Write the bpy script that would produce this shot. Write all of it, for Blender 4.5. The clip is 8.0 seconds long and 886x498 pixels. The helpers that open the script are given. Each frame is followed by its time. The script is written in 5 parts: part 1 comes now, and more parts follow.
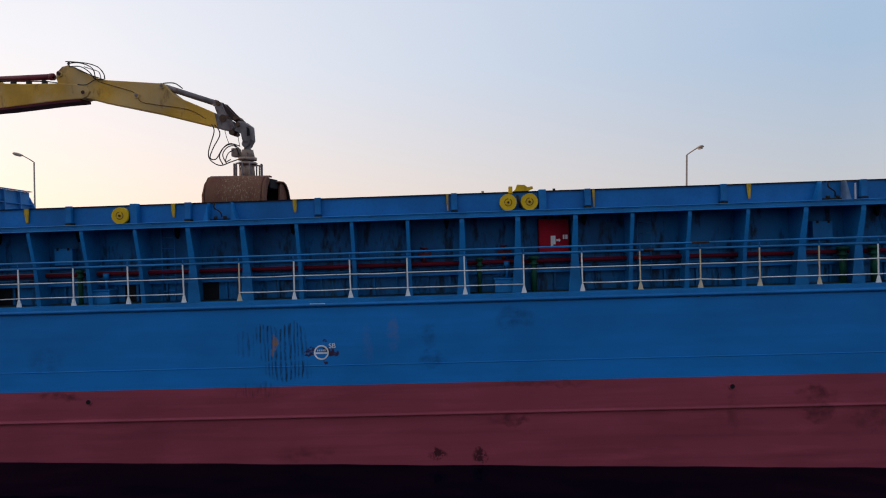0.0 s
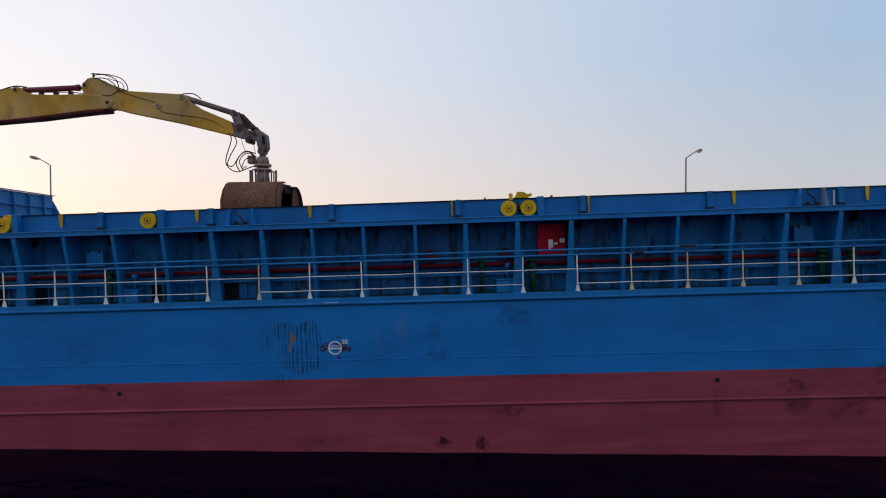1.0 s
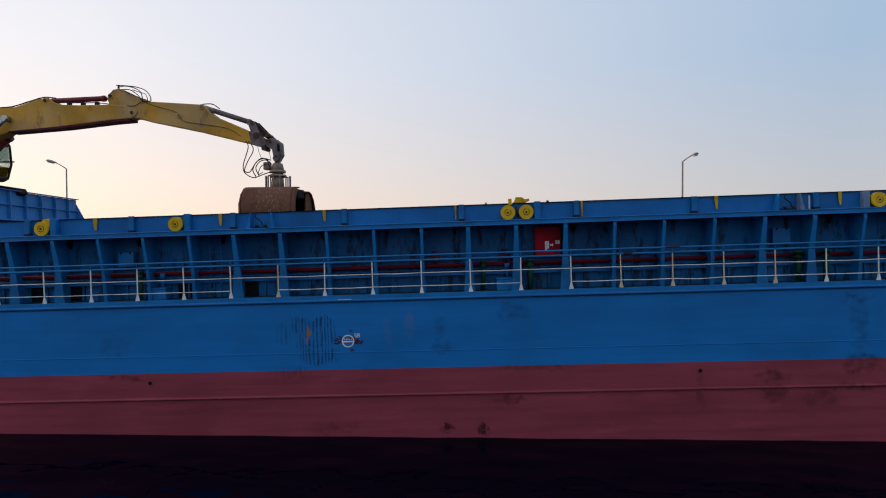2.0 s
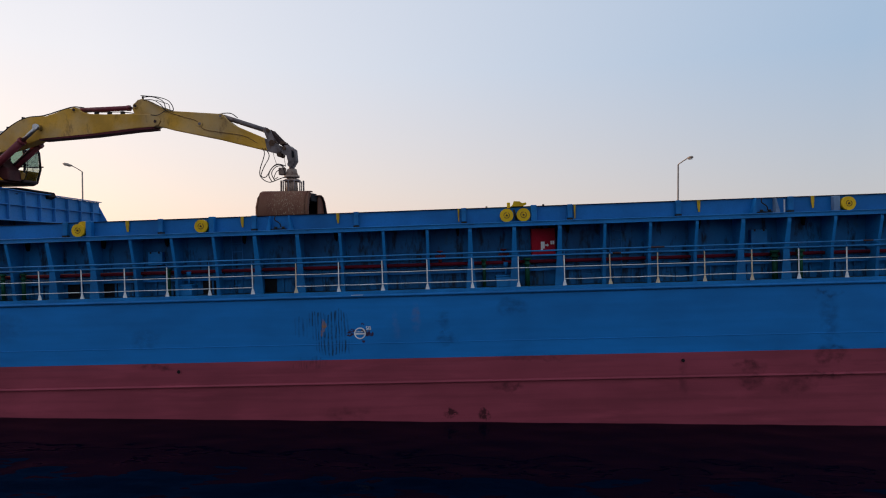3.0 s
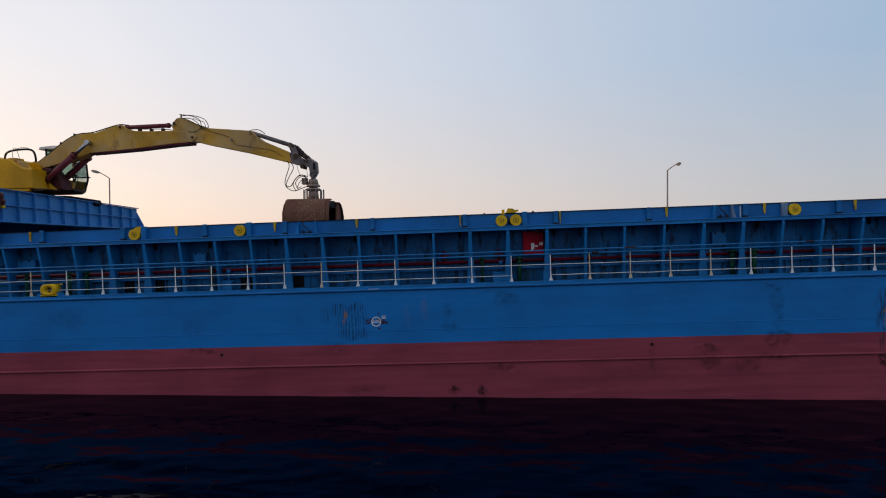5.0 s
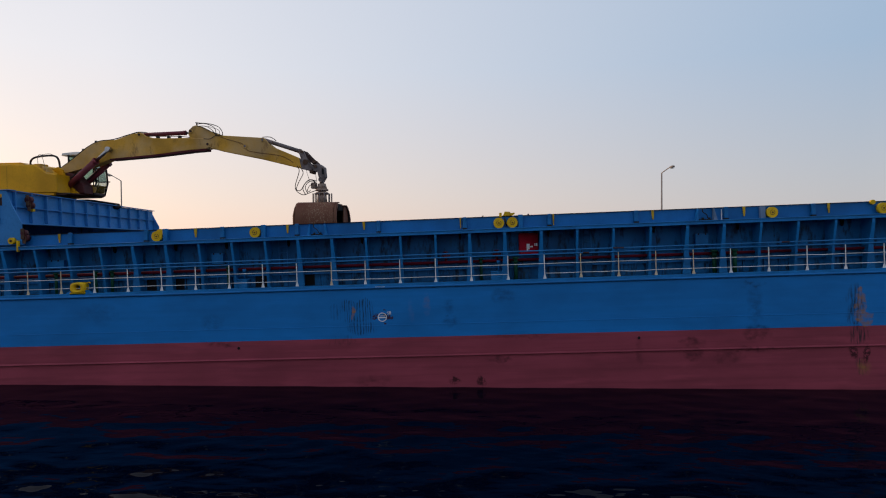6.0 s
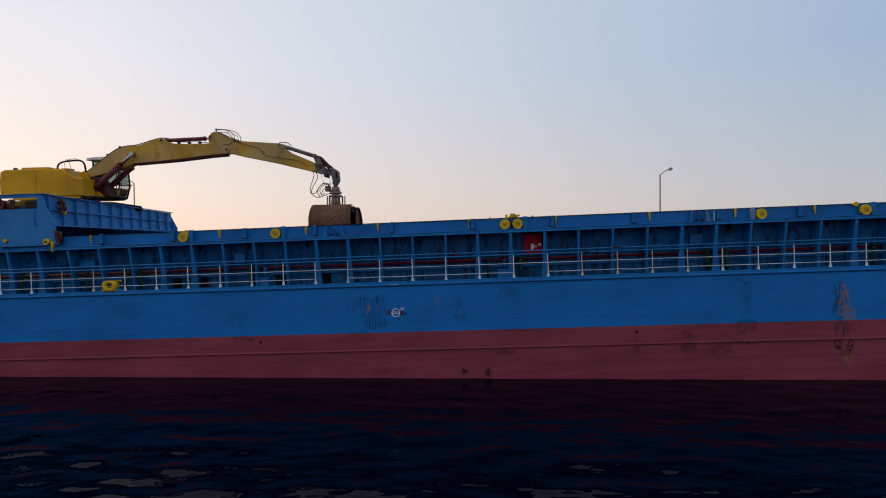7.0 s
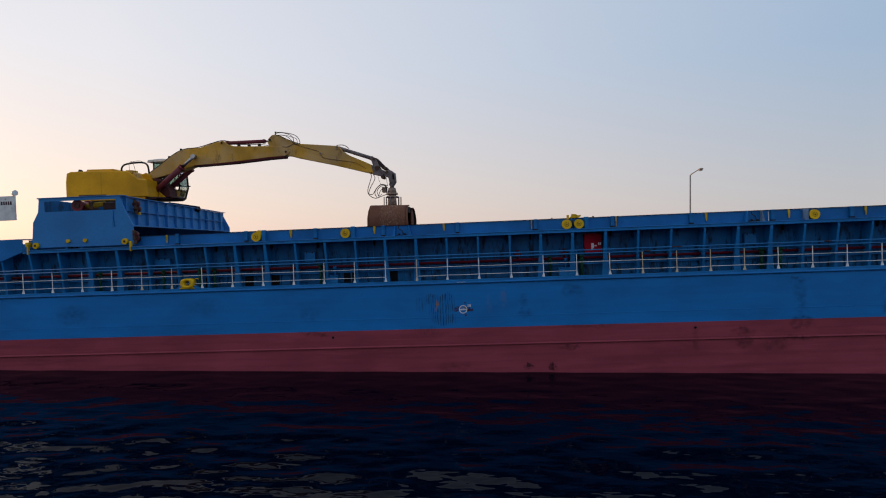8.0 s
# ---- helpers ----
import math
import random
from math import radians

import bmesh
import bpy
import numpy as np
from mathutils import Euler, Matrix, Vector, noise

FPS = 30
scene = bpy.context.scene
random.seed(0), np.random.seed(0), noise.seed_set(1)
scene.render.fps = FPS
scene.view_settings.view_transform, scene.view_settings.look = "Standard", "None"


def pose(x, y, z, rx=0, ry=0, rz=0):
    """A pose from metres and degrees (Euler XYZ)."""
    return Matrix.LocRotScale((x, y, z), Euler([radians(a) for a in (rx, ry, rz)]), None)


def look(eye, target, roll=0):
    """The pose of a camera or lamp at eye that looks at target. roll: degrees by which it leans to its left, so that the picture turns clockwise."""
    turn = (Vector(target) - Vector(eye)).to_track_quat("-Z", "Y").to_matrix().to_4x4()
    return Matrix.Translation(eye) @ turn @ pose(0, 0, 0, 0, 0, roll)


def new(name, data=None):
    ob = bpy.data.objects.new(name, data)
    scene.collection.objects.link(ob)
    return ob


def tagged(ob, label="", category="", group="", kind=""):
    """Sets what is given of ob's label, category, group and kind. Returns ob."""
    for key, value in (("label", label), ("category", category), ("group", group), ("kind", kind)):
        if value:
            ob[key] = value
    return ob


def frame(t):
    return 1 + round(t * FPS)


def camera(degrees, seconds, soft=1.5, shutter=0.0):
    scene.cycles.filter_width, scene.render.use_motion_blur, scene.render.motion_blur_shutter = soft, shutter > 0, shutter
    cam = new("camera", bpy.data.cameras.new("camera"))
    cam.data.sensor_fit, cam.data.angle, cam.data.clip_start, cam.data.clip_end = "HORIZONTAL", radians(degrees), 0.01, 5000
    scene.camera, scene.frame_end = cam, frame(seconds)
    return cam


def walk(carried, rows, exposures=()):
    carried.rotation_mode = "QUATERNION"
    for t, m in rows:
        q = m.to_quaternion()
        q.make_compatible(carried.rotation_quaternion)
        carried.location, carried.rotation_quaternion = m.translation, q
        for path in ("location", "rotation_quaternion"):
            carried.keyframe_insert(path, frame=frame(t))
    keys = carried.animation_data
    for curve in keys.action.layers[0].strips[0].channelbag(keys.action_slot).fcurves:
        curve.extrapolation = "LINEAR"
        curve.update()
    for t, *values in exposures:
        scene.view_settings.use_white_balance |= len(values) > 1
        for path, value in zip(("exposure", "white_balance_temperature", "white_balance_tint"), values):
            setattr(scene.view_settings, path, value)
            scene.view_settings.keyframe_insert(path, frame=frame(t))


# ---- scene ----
cam = camera(70.0, 8.0, soft=1.1)
PATH = [
    (0.0, 0.001, -15.095, 5.553, 1.195, -1.339, 0.091), (0.5, 0.018, -15.595, 5.608, 1.452, -1.355, 0.096),
    (1.0, 0.029, -16.251, 5.662, 1.649, -1.363, 0.091), (1.5, 0.048, -16.927, 5.692, 1.838, -1.343, 0.122),
    (3.0, 0.094, -19.284, 5.733, 2.301, -1.275, 0.152), (3.5, 0.142, -20.093, 5.73, 2.464, -1.251, 0.197),
    (4.0, 0.184, -20.923, 5.74, 2.588, -1.211, 0.218), (4.5, 0.22, -21.753, 5.767, 2.677, -1.204, 0.258),
    (6.0, 0.392, -24.311, 5.839, 2.974, -1.166, 0.368), (6.5, 0.371, -25.124, 5.85, 2.957, -1.172, 0.382),
    (7.0, 0.102, -25.935, 5.86, 3.026, -1.158, 0.453), (7.5, -0.868, -26.586, 5.899, 3.069, -1.225, 0.484),
    (8.0, -2.563, -27.206, 5.939, 3.21, -1.301, 0.479),
]
walk(cam, [(t, pose(x, y, z, 90 + pitch, roll, yaw)) for t, x, y, z, yaw, pitch, roll in PATH], exposures=[(0.0, 0.13, 6500, 15), (4.0, 0.04, 6500, 15), (8.0, -0.02, 6500, 15)])

# ---- light: the sun has just reached the horizon, behind the ship and to its stern ----
SUN_EL, SUN_AZ = 6.0, -58.0
world = bpy.data.worlds.new("world")
scene.world = world
world.use_nodes = True
wn = world.node_tree
sky = wn.nodes.new("ShaderNodeTexSky")
sky.sky_type, sky.sun_disc = "NISHITA", False
sky.sun_elevation, sky.sun_rotation = radians(SUN_EL), radians(SUN_AZ)
sky.air_density, sky.dust_density, sky.ozone_density = 1.0, 1.0, 1.8
# evening haze over the clear sky: rose at the horizon, blue overhead, paler on the sunset side
def world_mix(fac, a, b, blend="MIX"):
    n = wn.nodes.new("ShaderNodeMix")
    n.data_type, n.blend_type = "RGBA", blend
    for socket, value in ((n.inputs[0], fac), (n.inputs[6], a), (n.inputs[7], b)):
        if hasattr(value, "is_output"):
            wn.links.new(value, socket)
        else:
            socket.default_value = (*value, 1.0) if isinstance(value, tuple) else value
    return n.outputs[2]


def world_span(value, lo, hi):
    n = wn.nodes.new("ShaderNodeMapRange")
    n.inputs[1].default_value, n.inputs[2].default_value = lo, hi
    wn.links.new(value, n.inputs[0])
    return n.outputs[0]


way = wn.nodes.new("ShaderNodeTexCoord")
heading = wn.nodes.new("ShaderNodeSeparateXYZ")
wn.links.new(way.outputs["Generated"], heading.inputs[0])
rise = world_span(heading.outputs[2], 0.0, 0.25)
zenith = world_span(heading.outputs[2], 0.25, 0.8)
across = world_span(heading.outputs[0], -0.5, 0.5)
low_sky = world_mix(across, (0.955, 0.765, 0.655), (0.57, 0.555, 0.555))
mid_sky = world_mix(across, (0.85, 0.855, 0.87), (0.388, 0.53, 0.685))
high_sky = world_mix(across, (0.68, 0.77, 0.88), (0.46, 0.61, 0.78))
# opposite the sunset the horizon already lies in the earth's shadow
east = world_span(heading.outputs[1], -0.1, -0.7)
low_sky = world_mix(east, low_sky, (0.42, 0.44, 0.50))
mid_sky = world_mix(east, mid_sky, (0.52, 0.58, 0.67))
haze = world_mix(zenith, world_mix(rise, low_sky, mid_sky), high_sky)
veil = world_mix(0.03, haze, sky.outputs[0], "ADD")
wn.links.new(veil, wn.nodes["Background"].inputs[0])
wn.nodes["Background"].inputs[1].default_value = 0.86
sun_data = bpy.data.lights.new("sun", "SUN")
sun_data.energy, sun_data.angle, sun_data.color = 2.0, radians(1.0), (1.0, 0.62, 0.36)
sun = new("sun", sun_data)
toward = Vector((math.sin(radians(SUN_AZ)) * math.cos(radians(SUN_EL)), math.cos(radians(SUN_AZ)) * math.cos(radians(SUN_EL)), math.sin(radians(SUN_EL))))
sun.matrix_world = look(toward * 100, (0, 0, 0))


# ---- materials ----
class Nodes:
    """A short way to write node trees."""

    def __init__(self, name, rough=0.5, metal=0.0):
        self.mat = bpy.data.materials.new(name)
        self.mat.use_nodes = True
        self.t = self.mat.node_tree
        self.b = self.t.nodes["Principled BSDF"]
        self.b.inputs["Roughness"].default_value = rough
        self.b.inputs["Metallic"].default_value = metal
        self.b.inputs["Specular IOR Level"].default_value = 0.22
        self.co = self.t.nodes.new("ShaderNodeTexCoord").outputs["Object"]

    def put(self, socket, value):
        if hasattr(value, "is_output"):
            self.t.links.new(value, socket)
        else:
            socket.default_value = value

    def math(self, op, a, b=0.0, clamp=False):
        n = self.t.nodes.new("ShaderNodeMath")
        n.operation, n.use_clamp = op, clamp
        self.put(n.inputs[0], a)
        self.put(n.inputs[1], b)
        return n.outputs[0]

    def noise(self, scale, stretch=(1, 1, 1), detail=4.0, rough=0.55):
        m = self.t.nodes.new("ShaderNodeMapping")
        m.inputs["Scale"].default_value = stretch
        self.t.links.new(self.co, m.inputs[0])
        n = self.t.nodes.new("ShaderNodeTexNoise")
        n.inputs["Scale"].default_value, n.inputs["Detail"].default_value = scale, detail
        n.inputs["Roughness"].default_value = rough
        self.t.links.new(m.outputs[0], n.inputs["Vector"])
        return n.outputs["Fac"]

    def span(self, v, lo, hi, a=0.0, b=1.0):
        n = self.t.nodes.new("ShaderNodeMapRange")
        self.put(n.inputs[0], v)
        for i, k in enumerate((lo, hi, a, b)):
            n.inputs[1 + i].default_value = k
        return n.outputs[0]

    def mix(self, fac, a, b):
        n = self.t.nodes.new("ShaderNodeMix")
        n.data_type = "RGBA"
        self.put(n.inputs[0], fac)
        self.put(n.inputs[6], (*a, 1) if isinstance(a, tuple) else a)
        self.put(n.inputs[7], (*b, 1) if isinstance(b, tuple) else b)
        return n.outputs[2]

    def bump(self, height, strength, distance=0.02):
        n = self.t.nodes.new("ShaderNodeBump")
        n.inputs["Strength"].default_value, n.inputs["Distance"].default_value = strength, distance
        self.put(n.inputs["Height"], height)
        self.t.links.new(n.outputs[0], self.b.inputs["Normal"])

    def done(self, colour, rough=None):
        self.put(self.b.inputs["Base Color"], colour)
        if rough is not None:
            self.put(self.b.inputs["Roughness"], rough)
        return self.mat


def shade(c, k):
    return tuple(min(1.0, v * k) for v in c)


def paint(name, c, rough=0.45, metal=0.0, rust=0.0, dirt=0.35, scale=3.0, dust=0.0):
    """Paint with blotches, fine grain and, where asked for, rust breaking through."""
    n = Nodes(name, rough, metal)
    big, small = n.noise(scale * 0.4), n.noise(scale * 9, detail=6)
    col = n.mix(n.span(big, 0.35, 0.7), shade(c, 1.12), shade(c, 1 - dirt))
    col = n.mix(n.span(small, 0.5, 0.8, 0, 0.4), col, shade(c, 0.6))
    if dust:
        col = n.mix(n.span(n.noise(scale * 0.3, detail=5), 0.43, 0.64, 0, dust), col, (0.52, 0.43, 0.31))
    if rust:
        streak = n.noise(scale * 1.3, (1, 1, 0.45), 7, 0.65)
        col = n.mix(n.span(streak, 0.62 - 0.12 * rust, 0.72, 0, min(1.0, 0.5 + rust)), col, (0.10, 0.035, 0.016))
    n.bump(small, 0.15, 0.01)
    return n.done(col, n.span(small, 0.3, 0.8, rough * 0.8, min(1, rough * 1.35)))


# black scrapes, rust and smudges on the ship's side: along, up, half width, half height, strength, kind
MARKS = [
    (-4.15, 3.22, 0.66, 0.28, 1.2, "stroke"), (-4.1, 2.86, 0.62, 0.26, 0.7, "stroke"), (-4.0, 2.38, 0.62, 0.26, 0.7, "stroke"), (-5.0, 3.0, 0.26, 0.34, 0.4, "stroke"),
    (-4.75, 1.92, 0.65, 0.16, 0.3, "scrape"), (-4.3, 3.0, 0.075, 0.32, 1.8, "rust"), (-3.44, 2.84, 0.2, 0.14, 7.0, "brown"), (-2.92, 2.8, 0.18, 0.09, 7.0, "brown"), (-3.1, 2.58, 0.1, 0.06, 1.2, "brown"), (-3.1, 3.02, 0.1, 0.05, 1.0, "brown"),
    (-1.45, 3.3, 0.16, 0.5, 0.13, "rust"), (-2.05, 3.05, 0.16, 0.45, 0.08, "rust"), (14.78, 2.75, 0.24, 0.65, 2.6, "rust"), (14.95, 2.25, 0.32, 0.3, 2.2, "rust"), (14.55, 2.3, 0.3, 0.3, 2.0, "scrape"), (14.85, 0.45, 0.3, 0.35, 0.5, "rust"),
    (14.7, 1.65, 0.42, 0.4, 0.8, "scrape"), (14.5, 1.0, 0.16, 0.3, 0.8, "brown"), (14.95, 0.95, 0.13, 0.35, 0.8, "brown"), (14.75, 0.5, 0.25, 0.4, 0.6, "scrape"), (14.6, 2.9, 0.4, 0.8, 0.6, "scrape"), (10.95, 2.9, 0.35, 1.0, 0.4, "smudge"), (10.9, 3.65, 0.6, 0.12, 0.6, "smudge"),
    (11.0, 1.85, 0.6, 0.28, 0.9, "smudge"), (0.62, 0.24, 0.26, 0.16, 0.8, "brown"), (-0.45, 0.24, 0.26, 0.15, 0.8, "brown"),
    (8.6, 1.1, 0.5, 0.28, 0.9, "smudge"), (8.6, 1.55, 0.55, 0.22, 0.7, "smudge"), (10.9, 1.22, 1.0, 0.12, 0.8, "smudge"),
    (9.9, 0.95, 0.8, 0.35, 0.5, "smudge"), (-9.6, 1.9, 0.7, 0.12, 0.8, "smudge"), (-9.9, 2.75, 0.5, 0.4, 0.35, "smudge"),
    (1.3, 1.05, 0.6, 0.12, 0.7, "smudge"), (1.5, 3.5, 0.5, 0.35, 0.5, "smudge"), (-0.6, 3.15, 0.25, 0.35, 0.5, "smudge"),
    (6.62, 1.25, 0.15, 0.7, 0.4, "smudge"), (-0.5, 2.6, 0.4, 0.2, 0.5, "smudge"), (-3.6, 0.35, 0.9, 0.2, 0.4, "smudge"),
    (2.1, 1.95, 1.3, 0.09, 0.45, "smudge"), (-14.5, 3.2, 0.9, 0.5, 0.25, "smudge"), (-20.6, 3.0, 0.8, 0.5, 0.4, "smudge"),
]


def hull_paint(name, c, worn):
    n = Nodes(name, 0.5)
    sep = n.t.nodes.new("ShaderNodeSeparateXYZ")
    n.t.links.new(n.co, sep.inputs[0])
    x, z = sep.outputs[0], sep.outputs[2]
    broad = n.noise(0.35, (1, 1, 2.2), 3)
    flow = n.noise(1.1, (0.18, 1, 4.0), 6)
    runs = n.noise(0.8, (0.5, 1, 3.0), 6)
    fine = n.noise(22, (1, 1, 1), 6)
    col = n.mix(n.span(broad, 0.35, 0.68), shade(c, 1.1), shade(c, 0.84))
    col = n.mix(n.span(flow, 0.46, 0.72, 0, worn), col, shade(c, 0.62))
    col = n.mix(n.span(runs, 0.55, 0.78, 0, worn), col, shade(c, 1.45))
    col = n.mix(n.span(fine, 0.55, 0.8, 0, 0.25), col, shade(c, 0.6))
    x = n.math("ADD", x, n.math("MULTIPLY", n.math("SUBTRACT", n.noise(1.9, (1, 1, 1), 4, 0.6), 0.5), 0.5))
    z = n.math("ADD", z, n.math("MULTIPLY", n.math("SUBTRACT", n.noise(2.3, (1, 1, 0.8), 4, 0.6), 0.5), 0.7))
    scrape = n.span(n.noise(3.6, (4.6, 1, 0.45), 4, 0.6), 0.44, 0.6)
    beat = n.math("SINE", n.math("MULTIPLY", n.math("ADD", sep.outputs[0], n.math("MULTIPLY", n.noise(2.0, (1, 1, 0.35), 3), 0.22)), 62.0))
    stroke = n.math("MULTIPLY", n.span(beat, -0.6, 0.9), n.span(n.noise(5.0, (3.0, 1, 0.5), 5, 0.7), 0.37, 0.58))
    chip = n.span(n.noise(8.0, (1, 1, 1), 4, 0.6), 0.42, 0.5)
    blot = n.span(n.noise(3.4, (1, 1, 1.5), 6, 0.6), 0.36, 0.66)
    tint = {"scrape": (0.012, 0.016, 0.022), "stroke": (0.004, 0.02, 0.042), "smudge": shade(c, 0.34), "rust": (0.29, 0.14, 0.04), "brown": (0.04, 0.006, 0.01)}
    for kind in ("smudge", "scrape", "stroke", "brown", "rust"):
        total = None
        for mx, mz, rx, rz, k, sort in MARKS:
            if sort != kind:
                continue
            dx = n.math("DIVIDE", n.math("SUBTRACT", x, mx), rx)
            dz = n.math("DIVIDE", n.math("SUBTRACT", z, mz), rz)
            dx, dz = n.math("MULTIPLY", dx, dx), n.math("MULTIPLY", dz, dz)
            if kind == "stroke":  # the fender left a squarish patch
                dx, dz = n.math("MULTIPLY", dx, dx), n.math("MULTIPLY", dz, dz)
            d = n.math("ADD", dx, dz)
            s = n.math("MULTIPLY", n.math("SUBTRACT", 1.0, d, True), 1.7 * k)
            total = s if total is None else n.math("MAXIMUM", total, s)
        gate = {"scrape": scrape, "stroke": stroke, "brown": chip}.get(kind, blot)
        col = n.mix(n.math("MULTIPLY", n.math("MINIMUM", total, 0.92), gate), col, tint[kind])
    n.bump(n.math("ADD", n.math("MULTIPLY", n.noise(0.75, (1, 1, 0.8), 2), 1.0), n.math("MULTIPLY", fine, 0.05)), 0.22, 0.12)
    return n.done(col, n.span(flow, 0.3, 0.8, 0.45, 0.65))


BLUE = (0.002, 0.165, 0.49)
RED = (0.27, 0.046, 0.071)
hull_blue = hull_paint("hull_blue", BLUE, 0.22)
hull_red = hull_paint("hull_red", RED, 0.65)
blue = paint("ship_blue", (0.004, 0.142, 0.41), 0.5, dirt=0.3, scale=1.6)
# stained ship blue, its base also darkened to stand for the recess shade
coaming_n = Nodes("grimy_shaded_blue", 0.55)
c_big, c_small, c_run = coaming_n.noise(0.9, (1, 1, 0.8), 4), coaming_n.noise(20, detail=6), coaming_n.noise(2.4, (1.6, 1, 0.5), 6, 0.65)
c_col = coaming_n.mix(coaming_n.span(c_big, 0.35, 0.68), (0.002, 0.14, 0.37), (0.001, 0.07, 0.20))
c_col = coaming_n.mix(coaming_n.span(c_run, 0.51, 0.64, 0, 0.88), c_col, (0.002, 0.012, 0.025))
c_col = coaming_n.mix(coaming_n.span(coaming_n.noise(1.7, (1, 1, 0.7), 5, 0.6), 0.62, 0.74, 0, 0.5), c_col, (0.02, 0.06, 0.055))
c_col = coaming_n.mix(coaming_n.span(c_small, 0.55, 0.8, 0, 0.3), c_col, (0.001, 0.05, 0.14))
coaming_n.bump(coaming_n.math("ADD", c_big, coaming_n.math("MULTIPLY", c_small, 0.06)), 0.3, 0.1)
shaded_blue = coaming_n.done(c_col)
stay_blue = paint("stay_blue", (0.005, 0.165, 0.44), 0.5, dirt=0.3, scale=2.5)
gantry_blue = paint("gantry_blue", (0.028, 0.19, 0.47), 0.5, dirt=0.14, scale=1.2)
deck_green = paint("deck_paint", (0.02, 0.035, 0.04), 0.7, dirt=0.5, rust=0.2)
tag_yellow = paint("worn_tag_yellow", (0.55, 0.34, 0.02), 0.6, dirt=0.5, rust=0.6, scale=6)
pale_blue = paint("chalky_pale_blue", (0.16, 0.25, 0.38), 0.6, dirt=0.4, scale=5)
yellow = paint("yellow_paint", (0.72, 0.43, 0.008), 0.45, dirt=0.25, rust=0.08, scale=3)
digger_yellow = paint("digger_yellow", (0.72, 0.35, 0.006), 0.45, dirt=0.35, rust=0.12, scale=1.1)
arm_yellow = paint("arm_yellow", (0.60, 0.31, 0.035), 0.55, dirt=0.4, rust=0.35, scale=1.4, dust=0.48)
rail_blue = paint("rust_speckled_rail_blue", (0.012, 0.17, 0.42), 0.5, dirt=0.4, rust=0.2, scale=1.5)
white = paint("white_paint", (0.72, 0.72, 0.70), 0.45, dirt=0.25, rust=0.08, scale=5)
cream = paint("rusted_cream_paint", (0.62, 0.50, 0.33), 0.55, dirt=0.3, rust=0.5, scale=7)
red_paint = paint("red_paint", (0.30, 0.001, 0.014), 0.7, dirt=0.25, scale=4)
pipe_red = paint("pipe_red", (0.115, 0.0006, 0.012), 0.75, dirt=0.4, scale=4)
maroon = paint("maroon_cylinder", (0.19, 0.032, 0.042), 0.4, dirt=0.4, scale=4)
pipe_brown = paint("dusty_brown_pipe", (0.22, 0.11, 0.035), 0.7, dirt=0.4, scale=6)
sole_red = paint("dull_red_sole", (0.10, 0.016, 0.022), 0.9, dirt=0.5, scale=3)
pipe_green = paint("pipe_green", (0.003, 0.065, 0.036), 0.65, dirt=0.4, scale=4)
oily_red = paint("oily_dark_red", (0.075, 0.018, 0.02), 0.6, dirt=0.6, rust=0.4, scale=6)
grime = paint("oily_grime", (0.05, 0.022, 0.02), 0.5, dirt=0.5, rust=0.4, scale=5)
steel = paint("worn_grey_steel", (0.23, 0.185, 0.18), 0.6, 0.1, rust=0.45, dirt=0.6, scale=5)
rotator_rust = paint("rusty_rotator", (0.34, 0.24, 0.19), 0.65, 0.0, rust=0.5, dirt=0.5, scale=6)
chrome = paint("chrome_rod", (0.42, 0.42, 0.42), 0.3, 1.0, dirt=0.2, scale=8)
rust_steel = paint("rusty_steel", (0.13, 0.075, 0.05), 0.75, 0.2, rust=0.6, dirt=0.6, scale=2.2)
hose_grey = paint("dusty_hose", (0.05, 0.04, 0.04), 0.7, dirt=0.4, scale=8)
rubber = paint("black_rubber", (0.015, 0.014, 0.014), 0.55, dirt=0.3, scale=8)
black = paint("black_hole", (0.006, 0.006, 0.008), 0.8, dirt=0.2)
concrete = paint("quay_concrete", (0.30, 0.28, 0.25), 0.85, dirt=0.4, scale=0.8)
# grey warmed in the paint itself to stand for low sunlight
lamp_grey = paint("lamp_grey", (0.30, 0.24, 0.20), 0.5, 0.3, dirt=0.25, scale=6)
print_white = paint("sticker_white", (0.7, 0.7, 0.7), 0.5, dirt=0.1)
print_dark = paint("print_dark", (0.05, 0.02, 0.03), 0.5, dirt=0.1)

grab_n = Nodes("grab_rust", 0.75, 0.0)
spots = grab_n.noise(19, (1.2, 1, 0.5), 7, 0.7)
gsep = grab_n.t.nodes.new("ShaderNodeSeparateXYZ")
grab_n.t.links.new(grab_n.co, gsep.inputs[0])
worn_mid = grab_n.span(grab_n.math("ABSOLUTE", grab_n.math("SUBTRACT", gsep.outputs[0], 14.55)), 1.0, 0.3)
wash = grab_n.noise(1.4, (1, 1, 0.5), 5)
gcol = grab_n.mix(grab_n.span(wash, 0.35, 0.7), (0.125, 0.038, 0.024), (0.18, 0.08, 0.048))
gcol = grab_n.mix(grab_n.math("MULTIPLY", grab_n.span(spots, 0.54, 0.65, 0, 0.8), worn_mid), gcol, (0.42, 0.33, 0.22))
grab_n.bump(spots, 0.4, 0.02)
grab_rust = grab_n.done(gcol)

glass_n = Nodes("cab_glass", 0.05)
glass_n.b.inputs["Transmission Weight"].default_value = 1.0
glass_n.b.inputs["IOR"].default_value = 1.1
glass = glass_n.done((0.38, 0.5, 0.46, 1))

lens_n = Nodes("lamp_lens", 0.2)
lamp_lens = lens_n.done(lens_n.mix(lens_n.noise(20), (0.5, 0.47, 0.42), (0.6, 0.56, 0.5)))

